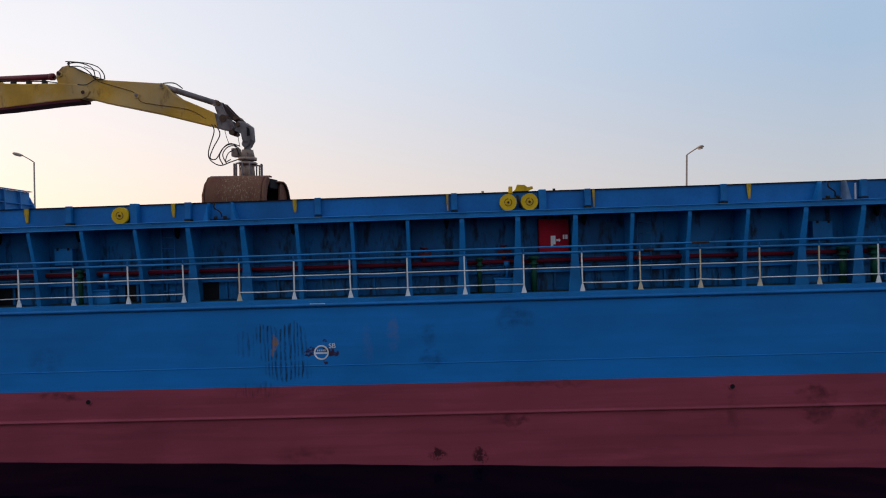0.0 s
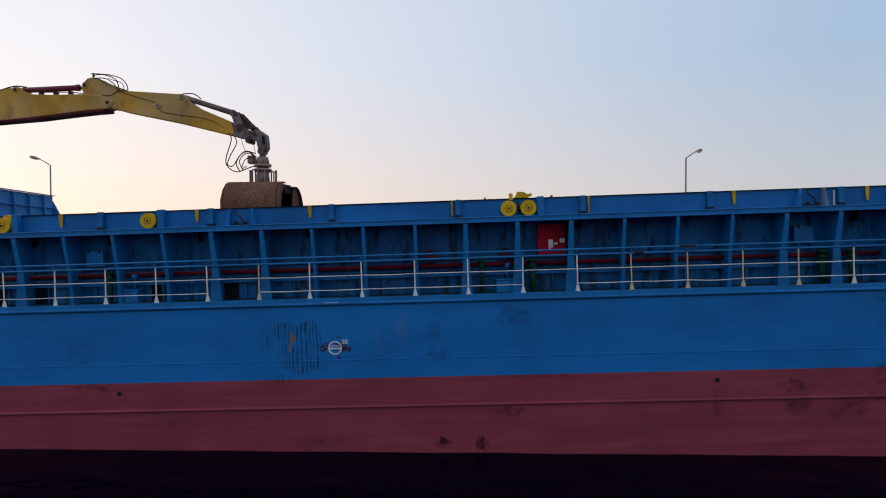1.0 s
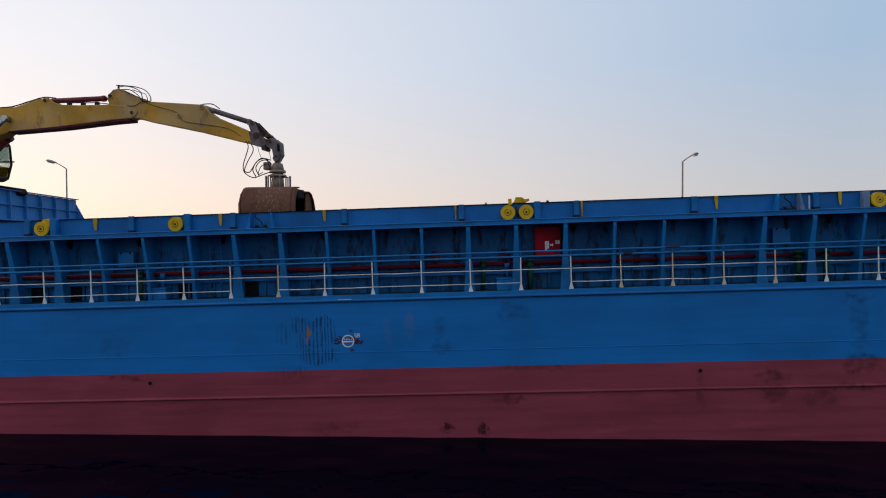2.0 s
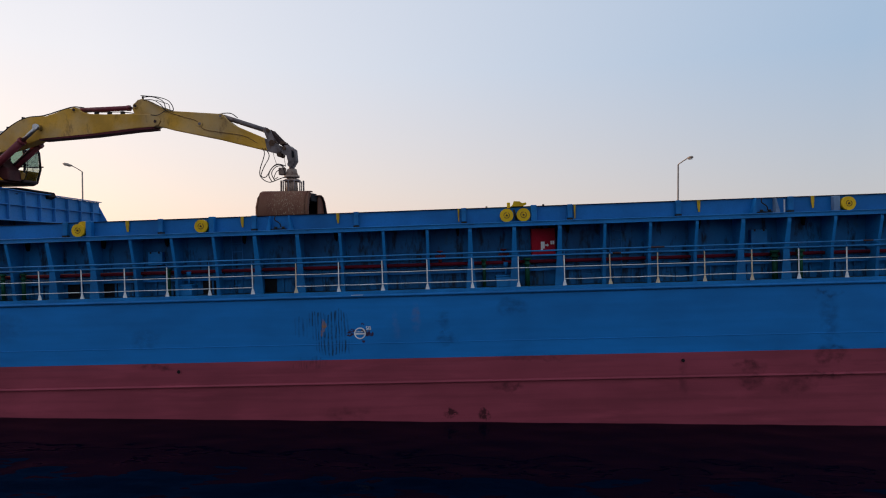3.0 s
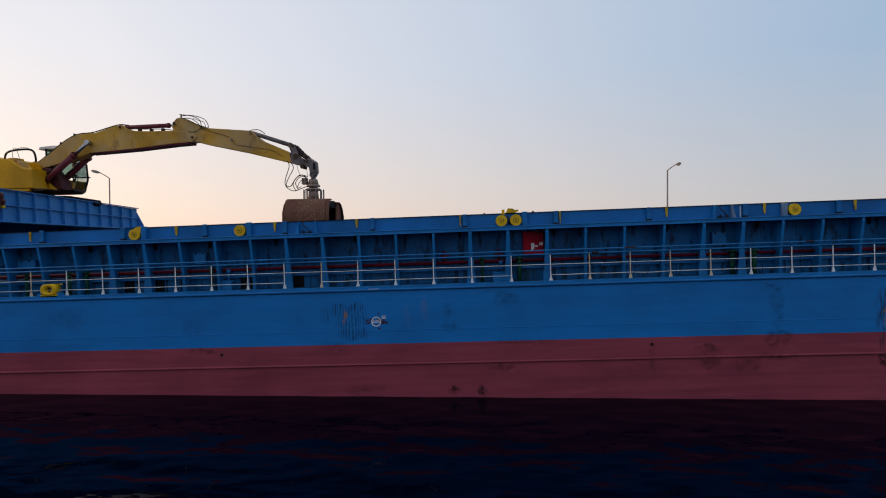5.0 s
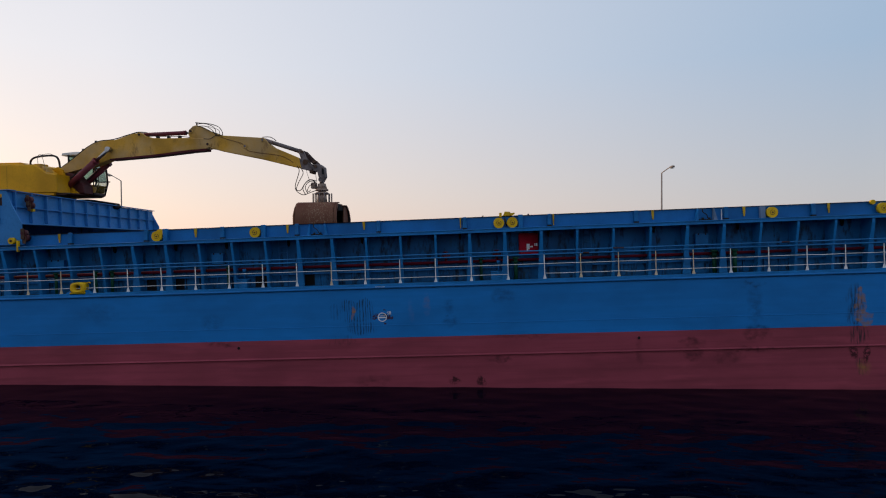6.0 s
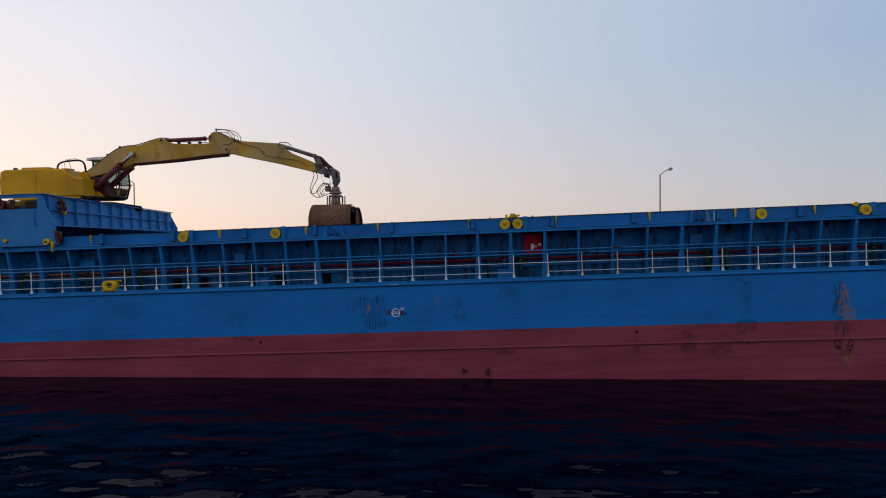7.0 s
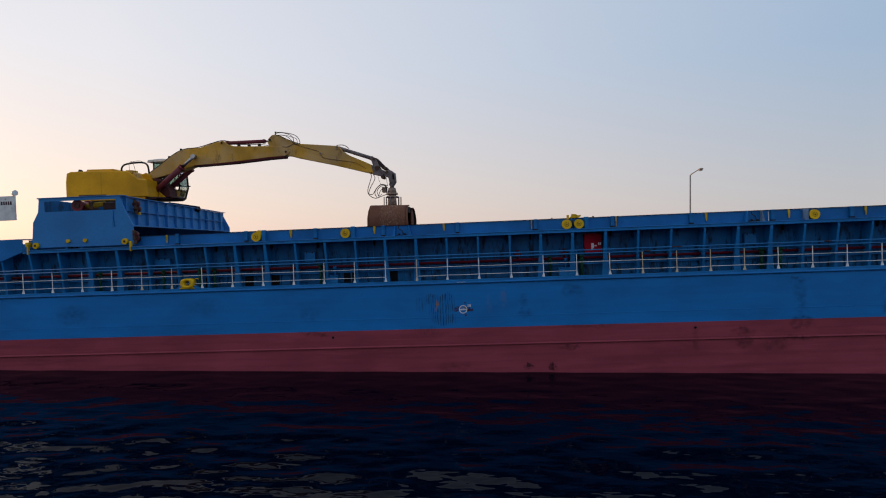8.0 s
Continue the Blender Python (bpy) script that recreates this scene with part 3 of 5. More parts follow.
# yellow stops over the pair of wheels
bm = bmesh.new()
z = lift(1.7, 6.577)
prism(bm, [(1.62, z), (2.0, z), (2.12, z + 0.06), (2.1, z + 0.12), (1.98, z + 0.1), (1.9, z + 0.16), (1.72, z + 0.17), (1.68, z + 0.06)], 0.9, 1.05, 0.01)
part("wheel_stop", bm, yellow, ship, "yellow wheel stop on the rim")
bm = bmesh.new()
box(bm, 1.5, 1.6, 0.92, 1.04, z - 0.05, z + 0.13, 0.01)
part("wheel_stop", bm, yellow, ship)
bm = bmesh.new()
rod(bm, (1.7, 0.8, z - 0.1), (1.78, 0.8, z - 0.42), 0.035)
part("stop_lever", bm, rubber, ship)
for s, z, r in ((15.8, 6.54, 0.09), (-12.28, 6.46, 0.14)):
    bm = bmesh.new()
    rod(bm, (s, 0.8, lift(s, z)), (s, 0.93, lift(s, z)), r, seg=20)
    part("guide_roller", bm, yellow, ship)
for s in (0.85, 2.65):
    bm = bmesh.new()
    box(bm, s - 0.03, s + 0.03, 0.95, 1.02, lift(s, 6.577), lift(s, 6.62))
    part("rim_lug", bm, rubber if s > 1 else cream, ship)

# ---- pipes and fittings along the coaming ----
bm = bmesh.new()
rod(bm, (-30, 1.22, lift(-30, 4.80)), (S1, 1.22, lift(S1, 4.80)), 0.058, seg=12)
fire_main = part("fire_main", bm, pipe_red, ship, "dull red fire main pipe")
for s in (-0.69, 1.36):
    bm = bmesh.new()
    zz = lift(s, 4.86)
    rod(bm, (s, 1.2, zz), (s, 1.2, zz + 0.2), 0.055)
    rod(bm, (s - 0.16, 1.16, zz + 0.18), (s + 0.17, 1.16, zz + 0.18), 0.06)
    rod(bm, (s + 0.12, 1.16, zz + 0.18), (s + 0.18, 1.16, zz + 0.18), 0.085)
    rod(bm, (s, 1.15, zz + 0.18), (s, 1.15, zz + 0.34), 0.035)
    rod(bm, (s, 1.15, zz + 0.34), (s, 1.15, zz + 0.38), 0.10)
    part("hydrant_valve", bm, sole_red, fire_main, "dull dark red hydrant valve")
for s, r in ((0.72, 0.055), (2.1, 0.075), (9.87, 0.085), (10.65, 0.08), (-9.6, 0.06), (-15.2, 0.06), (-14.5, 0.06), (-16.9, 0.06), (-19.9, 0.06), (16.6, 0.07)):
    bm = bmesh.new()
    rod(bm, (s, 1.05, lift(s, 4.0)), (s, 1.05, lift(s, 4.92)), r)
    rod(bm, (s, 1.05, lift(s, 4.72)), (s, 1.05, lift(s, 4.76)), r * 1.6)
    rod(bm, (s, 1.05, lift(s, 4.86)), (s, 1.05, lift(s, 4.93)), r * 1.7)
    vent = thing("vent_pipe", SHIP, "dark green flanged vent pipe on the side deck", "pipe", "side deck vent pipes")
    part("pipe", bm, pipe_green, vent)
# lockers, pump boxes and dark openings
for s, w, z0, z1, y in ((-10.1, 0.48, 5.06, 5.5, 1.18), (9.46, 0.5, 5.12, 5.58, 1.18), (-17.0, 0.75, 5.1, 5.45, 1.18)):
    bm = bmesh.new()
    box(bm, s - w / 2, s + w / 2, y, C_LOW - 0.002, lift(s, z0), lift(s, z1), 0.012)
    lk = thing("locker", SHIP, "pale blue steel locker hung on the coaming", "locker", "coaming lockers")
    part("case", bm, stay_blue, lk)
    for dx in (-0.14, 0.14):
        bm = bmesh.new()
        box(bm, s + dx - 0.025, s + dx + 0.025, y - 0.02, y - 0.002, lift(s, z1) - 0.05, lift(s, z1) + 0.02)
        part("hinge", bm, rubber, lk)
for s0, s1 in ((-9.35, -8.8), (1.1, 1.6)):
    bm = bmesh.new()
    box(bm, s0, s1, 0.95, 1.36, lift(s0, 4.03), lift(s0, 4.36), 0.02)
    bx = thing("deck_box", SHIP, "low blue steel box on the side deck", "box", "deck boxes")
    part("case", bm, stay_blue, bx)
    bm = bmesh.new()
    box(bm, s0 - 0.02, s1 + 0.02, 0.93, 1.36, lift(s0, 4.362), lift(s0, 4.40), 0.012)
    part("lid", bm, stay_blue, bx)
for s in (1.42, -8.95):
    bm = bmesh.new()
    rod(bm, (s, 1.1, lift(s, 4.41)), (s, 1.1, lift(s, 4.66)), 0.035)
    rod(bm, (s, 1.1, lift(s, 4.66)), (s, 1.1, lift(s, 4.82)), 0.075)
    part("vent_head", bm, stay_blue, ship, "pale blue vent head")
for s, w in ((-6.32, 0.4), (-11.75, 0.5), (-14.9, 0.34), (-13.0, 0.4), (-8.35, 0.5)):
    bm = bmesh.new()
    box(bm, s - w / 2, s + w / 2, C_LOW - 0.03, C_LOW - 0.003, lift(s, 4.04), lift(s, 4.49))
    part("drain_recess", bm, black, ship, "dark opening in the coaming foot")
for s in STAYS:
    if -21 < s < 20:
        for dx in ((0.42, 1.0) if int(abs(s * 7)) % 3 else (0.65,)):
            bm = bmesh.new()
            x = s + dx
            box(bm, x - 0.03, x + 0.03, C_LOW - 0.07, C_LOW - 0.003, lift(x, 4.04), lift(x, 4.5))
            part("coaming_rib", bm, shaded_blue, ship)
# hatch stoppers hanging under the ledge
for s in (-11.9, -9.75, -7.15, -3.0 - 1.1, -0.1, 3.45, 7.62, 10.9, -14.5, 14.9):
    zz = lift(s, 5.93)
    bm = bmesh.new()
    prism(bm, [(s - 0.07, zz + 0.09), (s + 0.07, zz + 0.09), (s + 0.05, zz - 0.14), (s + 0.02, zz - 0.26), (s - 0.03, zz - 0.2), (s - 0.05, zz - 0.05)], 1.26, C_LOW - 0.004)
    part("hanging_lug", bm, black, ship, "black grease-stained lug")
# ladders on the coaming
for s in (-7.35, 4.95):
    lad = thing("coaming_ladder", SHIP, "slim dark blue steel ladder fixed to the coaming", "ladder", "coaming ladders")
    for dx in (-0.17, 0.17):
        bm = bmesh.new()
        rod(bm, (s + dx, 1.2, lift(s, 4.03)), (s + dx, 1.2, lift(s, 5.95)), 0.016, seg=8)
        part("stile", bm, blue if s < 0 else shaded_blue, lad)
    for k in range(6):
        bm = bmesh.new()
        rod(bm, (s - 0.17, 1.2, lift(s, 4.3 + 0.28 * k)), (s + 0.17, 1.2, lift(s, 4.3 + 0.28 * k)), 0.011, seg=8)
        part("rung", bm, blue if s < 0 else shaded_blue, lad)

for z, y, r, m in ((4.66, 1.28, 0.03, shaded_blue),):
    bm = bmesh.new()
    rod(bm, (-30, y, lift(-30, z)), (S1, y, lift(S1, z)), r, seg=8)
    part("conduit", bm, m, ship)
# fire hose cabinet
hc = thing("fire_hose_cabinet", SHIP @ pose(0.06, 0, 0), "red fire hose cabinet with white pictogram sticker", "cabinet")
bm = bmesh.new()
box(bm, 2.2, 2.97, 1.14, C_LOW - 0.003, 4.99, 5.87, 0.012)
part("case", bm, red_paint, hc)
bm = bmesh.new()
box(bm, 2.225, 2.945, 1.122, 1.138, 5.02, 5.84, 0.006)
hd = part("door", bm, red_paint, hc)
bm = bmesh.new()
box(bm, 2.5, 2.62, 1.114, 1.121, 5.22, 5.44)
box(bm, 2.50, 2.56, 1.114, 1.121, 5.17, 5.219)
prism(bm, [(2.64, 5.30), (2.71, 5.30), (2.71, 5.27), (2.75, 5.325), (2.71, 5.38), (2.71, 5.35), (2.64, 5.35)], 1.114, 1.121)
part("pictogram", bm, print_white, hd, "white hose pictogram")
bm = bmesh.new()
box(bm, 2.81, 2.85, 1.114, 1.121, 5.35, 5.46)
box(bm, 2.87, 2.93, 1.114, 1.121, 5.35, 5.46)
part("pictogram", bm, print_white, hd)

# ---- railing ----
POSTS = [-10.55, -9.2, -7.85, -6.49, -5.13, -3.8, -2.43, -1.05, 0.33, 1.74, 3.14, 4.52, 5.94, 7.34, 8.74, 10.12]
POSTS = [-10.55 - 1.372 * k for k in range(17, 0, -1)] + POSTS + [10.12 + 1.40 * k for k in range(1, 9)]
bm = bmesh.new()
rod(bm, (POSTS[0], 0.08, lift(POSTS[0], 5.17)), (POSTS[-1], 0.08, lift(POSTS[-1], 5.17)), 0.024)
railing = thing("deck_railing", SHIP, "deck railing with blue top rails and rust-stained white posts", "railing")
part("top_rail", bm, rail_blue, railing, "blue top rail")
bm = bmesh.new()
rod(bm, (POSTS[0], 0.1, lift(POSTS[0], 5.03)), (POSTS[-1], 0.1, lift(POSTS[-1], 5.03)), 0.028)
part("second_rail", bm, rail_blue, railing)
for s0, s1, z, y in ((5.75, 6.15, 5.17, 0.08), (4.6, 4.85, 5.03, 0.1), (12.0, 12.3, 5.17, 0.08)):
    bm = bmesh.new()
    rod(bm, (s0, y, lift(s0, z)), (s1, y, lift(s1, z)), 0.0295 if y > 0.09 else 0.0255, seg=12)
    part("rust_patch", bm, grime, railing, "rusted stretch of rail")
NO_LOW = {(-6.49, -5.13), (1.74, 3.14)}
for a, b in zip(POSTS, POSTS[1:]):
    for z, r in ((4.67, 0.0135), (4.305, 0.0125)):
        if z < 4.5 and (a, b) in NO_LOW:
            continue
        sag = rng.choice((0, 0, 0.004, 0.012)) + (0.03 if abs(a - 5.94) < 0.02 and z < 4.5 else 0)
        m = (a + b) / 2
        bm = bmesh.new()
        hose(bm, [(a, 0.08, lift(a, z)), (m, 0.08, lift(m, z) - sag), (b, 0.08, lift(b, z))], r, 6, 3)
        part("guard_rod", bm, white, railing)


def post_mesh(name, mat):
    bm = bmesh.new()
    box(bm, -0.016, 0.016, -0.008, 0.008, 0.0, 0.96)
    prism(bm, [(-0.07, 0.0), (0.07, 0.0), (0.066, 0.03), (0.02, 0.21), (-0.02, 0.21), (-0.066, 0.03)], -0.014, 0.014)
    return mesh_of(bm, name, mat)


post_white, post_cream = post_mesh("rail_post", white), post_mesh("rail_post_rusty", cream)
for s in POSTS:
    rusty = 4.4 < s < 9.0 or abs(s + 5.13) < 0.05 or -17.6 < s < -16
    bm = bmesh.new()
    rod(bm, (s, 0.08, lift(s, 5.02)), (s, 0.08, lift(s, 5.16)), 0.012, seg=6)
    part("post_head", bm, stay_blue, railing)
    part_at("rail_post", post_cream if rusty else post_white, railing, pose(s, 0.08, lift(s, 4.06), 0, rng.uniform(-0.8, 0.8), rng.uniform(-4, 4)))

# fairlead in the railing
bm = bmesh.new()
S_F, Z_F = -15.31, lift(-15.31, 4.33)
outer = [(0.31 * (abs(math.cos(a)) ** 0.6) * (1 if math.cos(a) >= 0 else -1), 0.215 * (abs(math.sin(a)) ** 0.65) * (1 if math.sin(a) >= 0 else -1)) for a in np.linspace(0, math.tau, 33)[:-1]]
inner = [(0.115 * math.cos(a), 0.10 * math.sin(a)) for a in np.linspace(0, math.tau, 33)[:-1]]
rings = []
for y, pts in ((0.25, outer), (0.0, outer), (-0.05, [(x * 0.92, z * 0.9) for x, z in outer]), (-0.06, [(x * 1.5, z * 1.5) for x, z in inner]), (0.0, inner), (0.25, inner)):
    rings.append([bm.verts.new((S_F + x, y, Z_F + z)) for x, z in pts])
for a, b in zip(rings, rings[1:] + rings[:1]):
    for k in range(32):
        bm.faces.new((a[k], a[(k + 1) % 32], b[(k + 1) % 32], b[k])).smooth = True
box(bm, S_F - 0.33, S_F + 0.33, -0.02, 0.25, lift(S_F, 4.05), lift(S_F, 4.14), 0.01)
fairlead = thing("fairlead", SHIP, "yellow cast steel mooring fairlead on the deck edge", "fairlead")
part("casting", bm, yellow, fairlead)
bm = bmesh.new()
hose(bm, [(S_F + 0.25, 0.1, Z_F + 0.15), (S_F + 0.4, 0.1, Z_F + 0.2), (S_F + 0.48, 0.1, Z_F + 0.17)], 0.02)
part("pin", bm, yellow, fairlead)
for side in (-1, 1):
    bm = bmesh.new()
    x0, zz = S_F + side * 0.3, lift(S_F, 4.1)
    prism(bm, [(x0, zz), (x0 + side * 0.22, zz), (x0 + side * 0.1, zz + 0.07), (x0, zz + 0.12)], 0.0, 0.22, 0.01)
    part("foot", bm, stay_blue, fairlead, "pale blue foot plate")

# ---- white number board aft ----
bm = bmesh.new()
box(bm, -30.0, -23.84, 1.05, 1.15, 7.42, 8.55, 0.02)
wing = thing("number_board", SHIP, "white board with a dark number above the aft deck", "sign")
part("board", bm, white, wing)
bm = bmesh.new()
box(bm, -29.8, -29.0, 1.16, 1.36, 4.0, 8.5, 0.02)
part("board_support", bm, white, wing)
for k in range(6):
    bm = bmesh.new()
    x = -24.02 - 0.11 * k
    box(bm, x - 0.04, x + 0.03, 1.04, 1.052, 8.14, 8.30)
    part("number_bar", bm, print_dark, wing)
bm = bmesh.new()
rod(bm, (-23.9, 1.1, 8.55), (-23.9, 1.1, 8.66), 0.03)
rod(bm, (-23.94, 1.1, 8.68), (-23.76, 1.02, 8.68), 0.09, 0.13, seg=16)
fl = part("floodlight", bm, white, wing, "small floodlight")


# ---- gantry that rides on the coaming ----
gantry = thing("travelling_gantry", SHIP, "blue steel travelling gantry spanning the open hatch", "gantry")
G0, G1, GY0, GY1 = -22.45, -18.7, 0.72, 12.3


def side_frame(y, tall=True):
    """A side plate with its long window, in four butted plates."""
    out = -18.05 if tall else -18.35
    lo = [(-22.86, 6.12), (out, 6.12), (out, 7.0), (out - 0.37, 7.72), (-22.5, 7.72), (-22.76, 7.25)]
    bm = bmesh.new()
    prism(bm, lo, y, y + 0.06)
    pl = part("side_plate", bm, gantry_blue, gantry, "blue side plate with long window")
    if not tall:
        return pl
    for pts in ([(-22.5, 7.722), (-22.2, 7.722), (-22.2, 8.2), (-22.45, 8.2)], [(-18.82, 7.722), (-18.42, 7.722), (-18.6, 8.2), (-18.82, 8.2)], [(-22.45, 8.202), (-18.6, 8.202), (-18.62, 8.34), (-22.45, 8.33)]):
        bm = bmesh.new()
        prism(bm, pts, y, y + 0.06)
        part("plate_strip", bm, gantry_blue, pl)
    return pl


near = side_frame(GY0)
side_frame(GY1 + 0.3, False)
bm = bmesh.new()
box(bm, -22.5, -18.5, GY0 - 0.04, GY0 + 0.4, 8.342, 8.37, 0.004)
part("top_flange", bm, gantry_blue, gantry)
bm = bmesh.new()
box(bm, -22.95, -18.0, GY0 - 0.05, GY0 + 0.1, 6.09, 6.118)
part("foot_flange", bm, gantry_blue, gantry)
bm = bmesh.new()
rod(bm, (-18.95, GY0 - 0.02, 7.2), (-18.95, GY0 - 0.02, 7.7), 0.02)
box(bm, -19.0, -18.9, GY0 - 0.04, GY0 - 0.004, 6.95, 7.2)
part("plate_latch", bm, stay_blue, near)


def girder(s, face):
    """A cross girder, deeper at the near end, with stiffeners on one face."""
    bm = bmesh.new()
    low = 0.0 if face > 0 else 0.75
    pts = [(GY0 + 0.062, 7.02 - low), (GY1 + 0.29, 6.80 - low), (GY1 + 0.29, 7.93), (GY0 + 0.062, 8.33)]
    a = [bm.verts.new((s, y, z)) for y, z in pts]
    b = [bm.verts.new((s - face * 0.04, y, z)) for y, z in pts]
    bm.faces.new(a)
    bm.faces.new(b[::-1])
    for i in range(4):
        bm.faces.new((a[i], b[i], b[(i + 1) % 4], a[(i + 1) % 4]))
    # the rear girder's blue is darkened for the shade inside the gantry
    g = part("cross_girder", bm, gantry_blue if face > 0 else shaded_blue, gantry, "blue stiffened cross girder")

    def edge(y, k):
        f = (y - GY0) / (GY1 - GY0 + 0.3)
        return (7.02 - 0.22 * f) * (1 - k) + (8.33 - 0.4 * f) * k

    for k in range(12):
        y = GY0 + 0.45 + k * 0.97
        bm = bmesh.new()
        box(bm, *sorted((s + face * 0.002, s + face * 0.14)), y - 0.025, y + 0.025, edge(y, 0) + 0.01, edge(y, 1) - 0.02)
        part("stiffener", bm, gantry_blue, g)
    for k, w, t in ((0.0, 0.36, 0.05), (0.5, 0.12, 0.03), (1.0, 0.15, 0.03)):
        bm = bmesh.new()
        ya, yb = GY0 + 0.07, GY1 + 0.28
        vs = []
        for y in (ya, yb):
            z = edge(y, k) + (0.005 if k == 1.0 else -0.06 if k == 0.0 else 0)
            for dx in (0.003, w):
                for dz in (0, t):
                    vs.append(bm.verts.new((s + face * dx, y, z + dz)))
        for f in ((0, 1, 3, 2), (4, 6, 7, 5), (0, 4, 5, 1), (2, 3, 7, 6), (0, 2, 6, 4), (1, 5, 7, 3)):
            bm.faces.new([vs[i] for i in f])
        part("girder_flange", bm, gantry_blue, g)


girder(G1, 1)
girder(G0, -1)
bm = bmesh.new()
box(bm, G0 + 0.05, G1 - 0.05, GY0 + 0.1, GY1 + 0.2, 7.2, 7.26)
part("gantry_deck", bm, rust_steel, gantry, "rusty deck plate")
# winch behind the window
bm = bmesh.new()
rod(bm, (-20.75, 0.95, 7.98), (-20.75, 1.7, 7.98), 0.2, seg=20)
rod(bm, (-20.75, 0.9, 7.98), (-20.75, 0.95, 7.98), 0.27, seg=24)
rod(bm, (-20.75, 1.7, 7.98), (-20.75, 1.75, 7.98), 0.27, seg=24)
winch = part("winch_drum", bm, maroon, gantry, "dark red flanged winch drum")
bm = bmesh.new()
rod(bm, (-20.75, 0.86, 7.98), (-20.75, 0.9, 7.98), 0.13, seg=18)
part("drum_hub", bm, grime, winch)
bm = bmesh.new()
box(bm, -19.6, -18.95, 1.0, 1.35, 7.75, 8.08, 0.04)
rod(bm, (-19.3, 0.98, 7.95), (-19.3, 1.0, 7.95), 0.1)
part("pump_unit", bm, grime, gantry, "oily dark pump unit")
bm = bmesh.new()
rod(bm, (-20.5, 1.2, 7.95), (-19.6, 1.2, 8.02), 0.12, seg=16)
part("winch_motor", bm, tag_yellow, gantry, "yellow winch motor")
bm = bmesh.new()
box(bm, -20.3, -20.1, 1.05, 1.5, 7.78, 8.12, 0.02)
part("gearbox", bm, rust_steel, gantry)
for s, zz in ((-22.6, 6.30), (-18.4, 6.34)):
    bm = bmesh.new()
    rod(bm, (s, GY0 - 0.16, lift(s, zz)), (s, GY0 - 0.002, lift(s, zz)), 0.135, seg=24)
    end_wheel = part("gantry_wheel", bm, yellow, gantry, "yellow end wheel")
    bm = bmesh.new()
    rod(bm, (s, GY0 - 0.18, lift(s, zz)), (s, GY0 - 0.16, lift(s, zz)), 0.05, seg=14)
    part("wheel_hub", bm, grime, end_wheel)
for s in (-21.1, -20.3):
    bm = bmesh.new()
    rod(bm, (s, GY0 - 0.1, 6.36), (s, GY0 - 0.002, 6.36), 0.085, seg=20)
    part("guide_roller", bm, yellow, gantry, "small yellow guide roller")
for s in (-22.95, -18.12):
    bm = bmesh.new()
    box(bm, s - 0.035, s + 0.035, GY0 - 0.2, GY0 - 0.06, 5.8, 6.26, 0.015)
    part("rail_clamp", bm, yellow, gantry, "yellow rail clamp")
bm = bmesh.new()
box(bm, -23.12, -22.93, GY0 - 0.1, GY0 + 0.2, 6.14, 6.36, 0.03)
part("buffer", bm, yellow, gantry)
for z0, dy, x in ((8.0, 1.1, -18.46), (7.76, 1.15, -18.44), (6.55, 0.1, -18.02), (6.36, 0.14, -17.98)):
    bm = bmesh.new()
    rod(bm, (x, GY0 + dy - 0.09, z0), (x, GY0 + dy + 0.09, z0), 0.15, seg=20)
    rod(bm, (x, GY0 + dy - 0.13, z0), (x, GY0 + dy + 0.13, z0), 0.07, seg=12)
    sv = part("sheave", bm, oily_red, gantry, "oily dark red sheave")
    bm = bmesh.new()
    box(bm, x - 0.07, x + 0.07, GY0 + dy - 0.12, GY0 + dy - 0.095, z0 - 0.24, z0 + 0.2, 0.01)
    part("sheave_cheek", bm, rust_steel, sv)
bm = bmesh.new()
box(bm, -18.52, -18.38, GY0 + 1.2, GY0 + 1.35, 7.5, 7.62, 0.02)
part("sheave_pin", bm, yellow, gantry)

# ---- excavator with clamshell grab, standing on the gantry ----
EX = pose(-21.5, 7.85, 8.1, 0, 0, -5.0)
ex = thing("excavator", EX, "worn yellow crawler excavator with long boom and rusty clamshell grab", "excavator")
bm = bmesh.new()
prism(bm, [(-3.78, 0.05), (-3.8, 0.9), (-3.74, 1.4), (-3.5, 1.49), (-1.3, 1.5), (-1.25, 0.05)], -1.45, 1.45, 0.05)
part("counterweight", bm, digger_yellow, ex, "yellow rear counterweight and engine cover")
bm = bmesh.new()
prism(bm, [(-1.4, 0.05), (-1.4, 1.44), (-1.2, 1.49), (-0.15, 1.46), (0.2, 1.25), (0.55, 1.0), (1.1, 0.95), (1.15, 0.05)], -1.447, -0.5, 0.04)
part("side_tank", bm, digger_yellow, ex, "yellow tank housing")
bm = bmesh.new()
prism(bm, [(-1.24, 0.05), (-1.24, 1.48), (-0.5, 1.46), (-0.45, 0.05)], -0.49, 1.45, 0.03)
part("pump_cover", bm, digger_yellow, ex)
bm = bmesh.new()
prism(bm, [(-2.75, 1.49), (-2.65, 1.62), (-1.1, 1.62), (-0.7, 1.5)], -1.2, 1.2, 0.02)
part("hood", bm, digger_yellow, ex, "raised engine hood")
bm = bmesh.new()
prism(bm, [(-3.4, 1.5), (-3.32, 1.66), (-3.24, 1.62), (-3.2, 1.5)], -1.0, -0.8)
part("exhaust", bm, rubber, ex)
bm = bmesh.new()
box(bm, -3.0, -1.35, -1.465, -1.452, 0.12, 0.2)
part("vent_grille", bm, rust_steel, ex)
for x in (-1.64,):
    bm = bmesh.new()
    box(bm, x - 0.005, x + 0.005, -1.456, -1.452, 0.12, 1.4)
    part("panel_joint", bm, rust_steel, ex)
bm = bmesh.new()
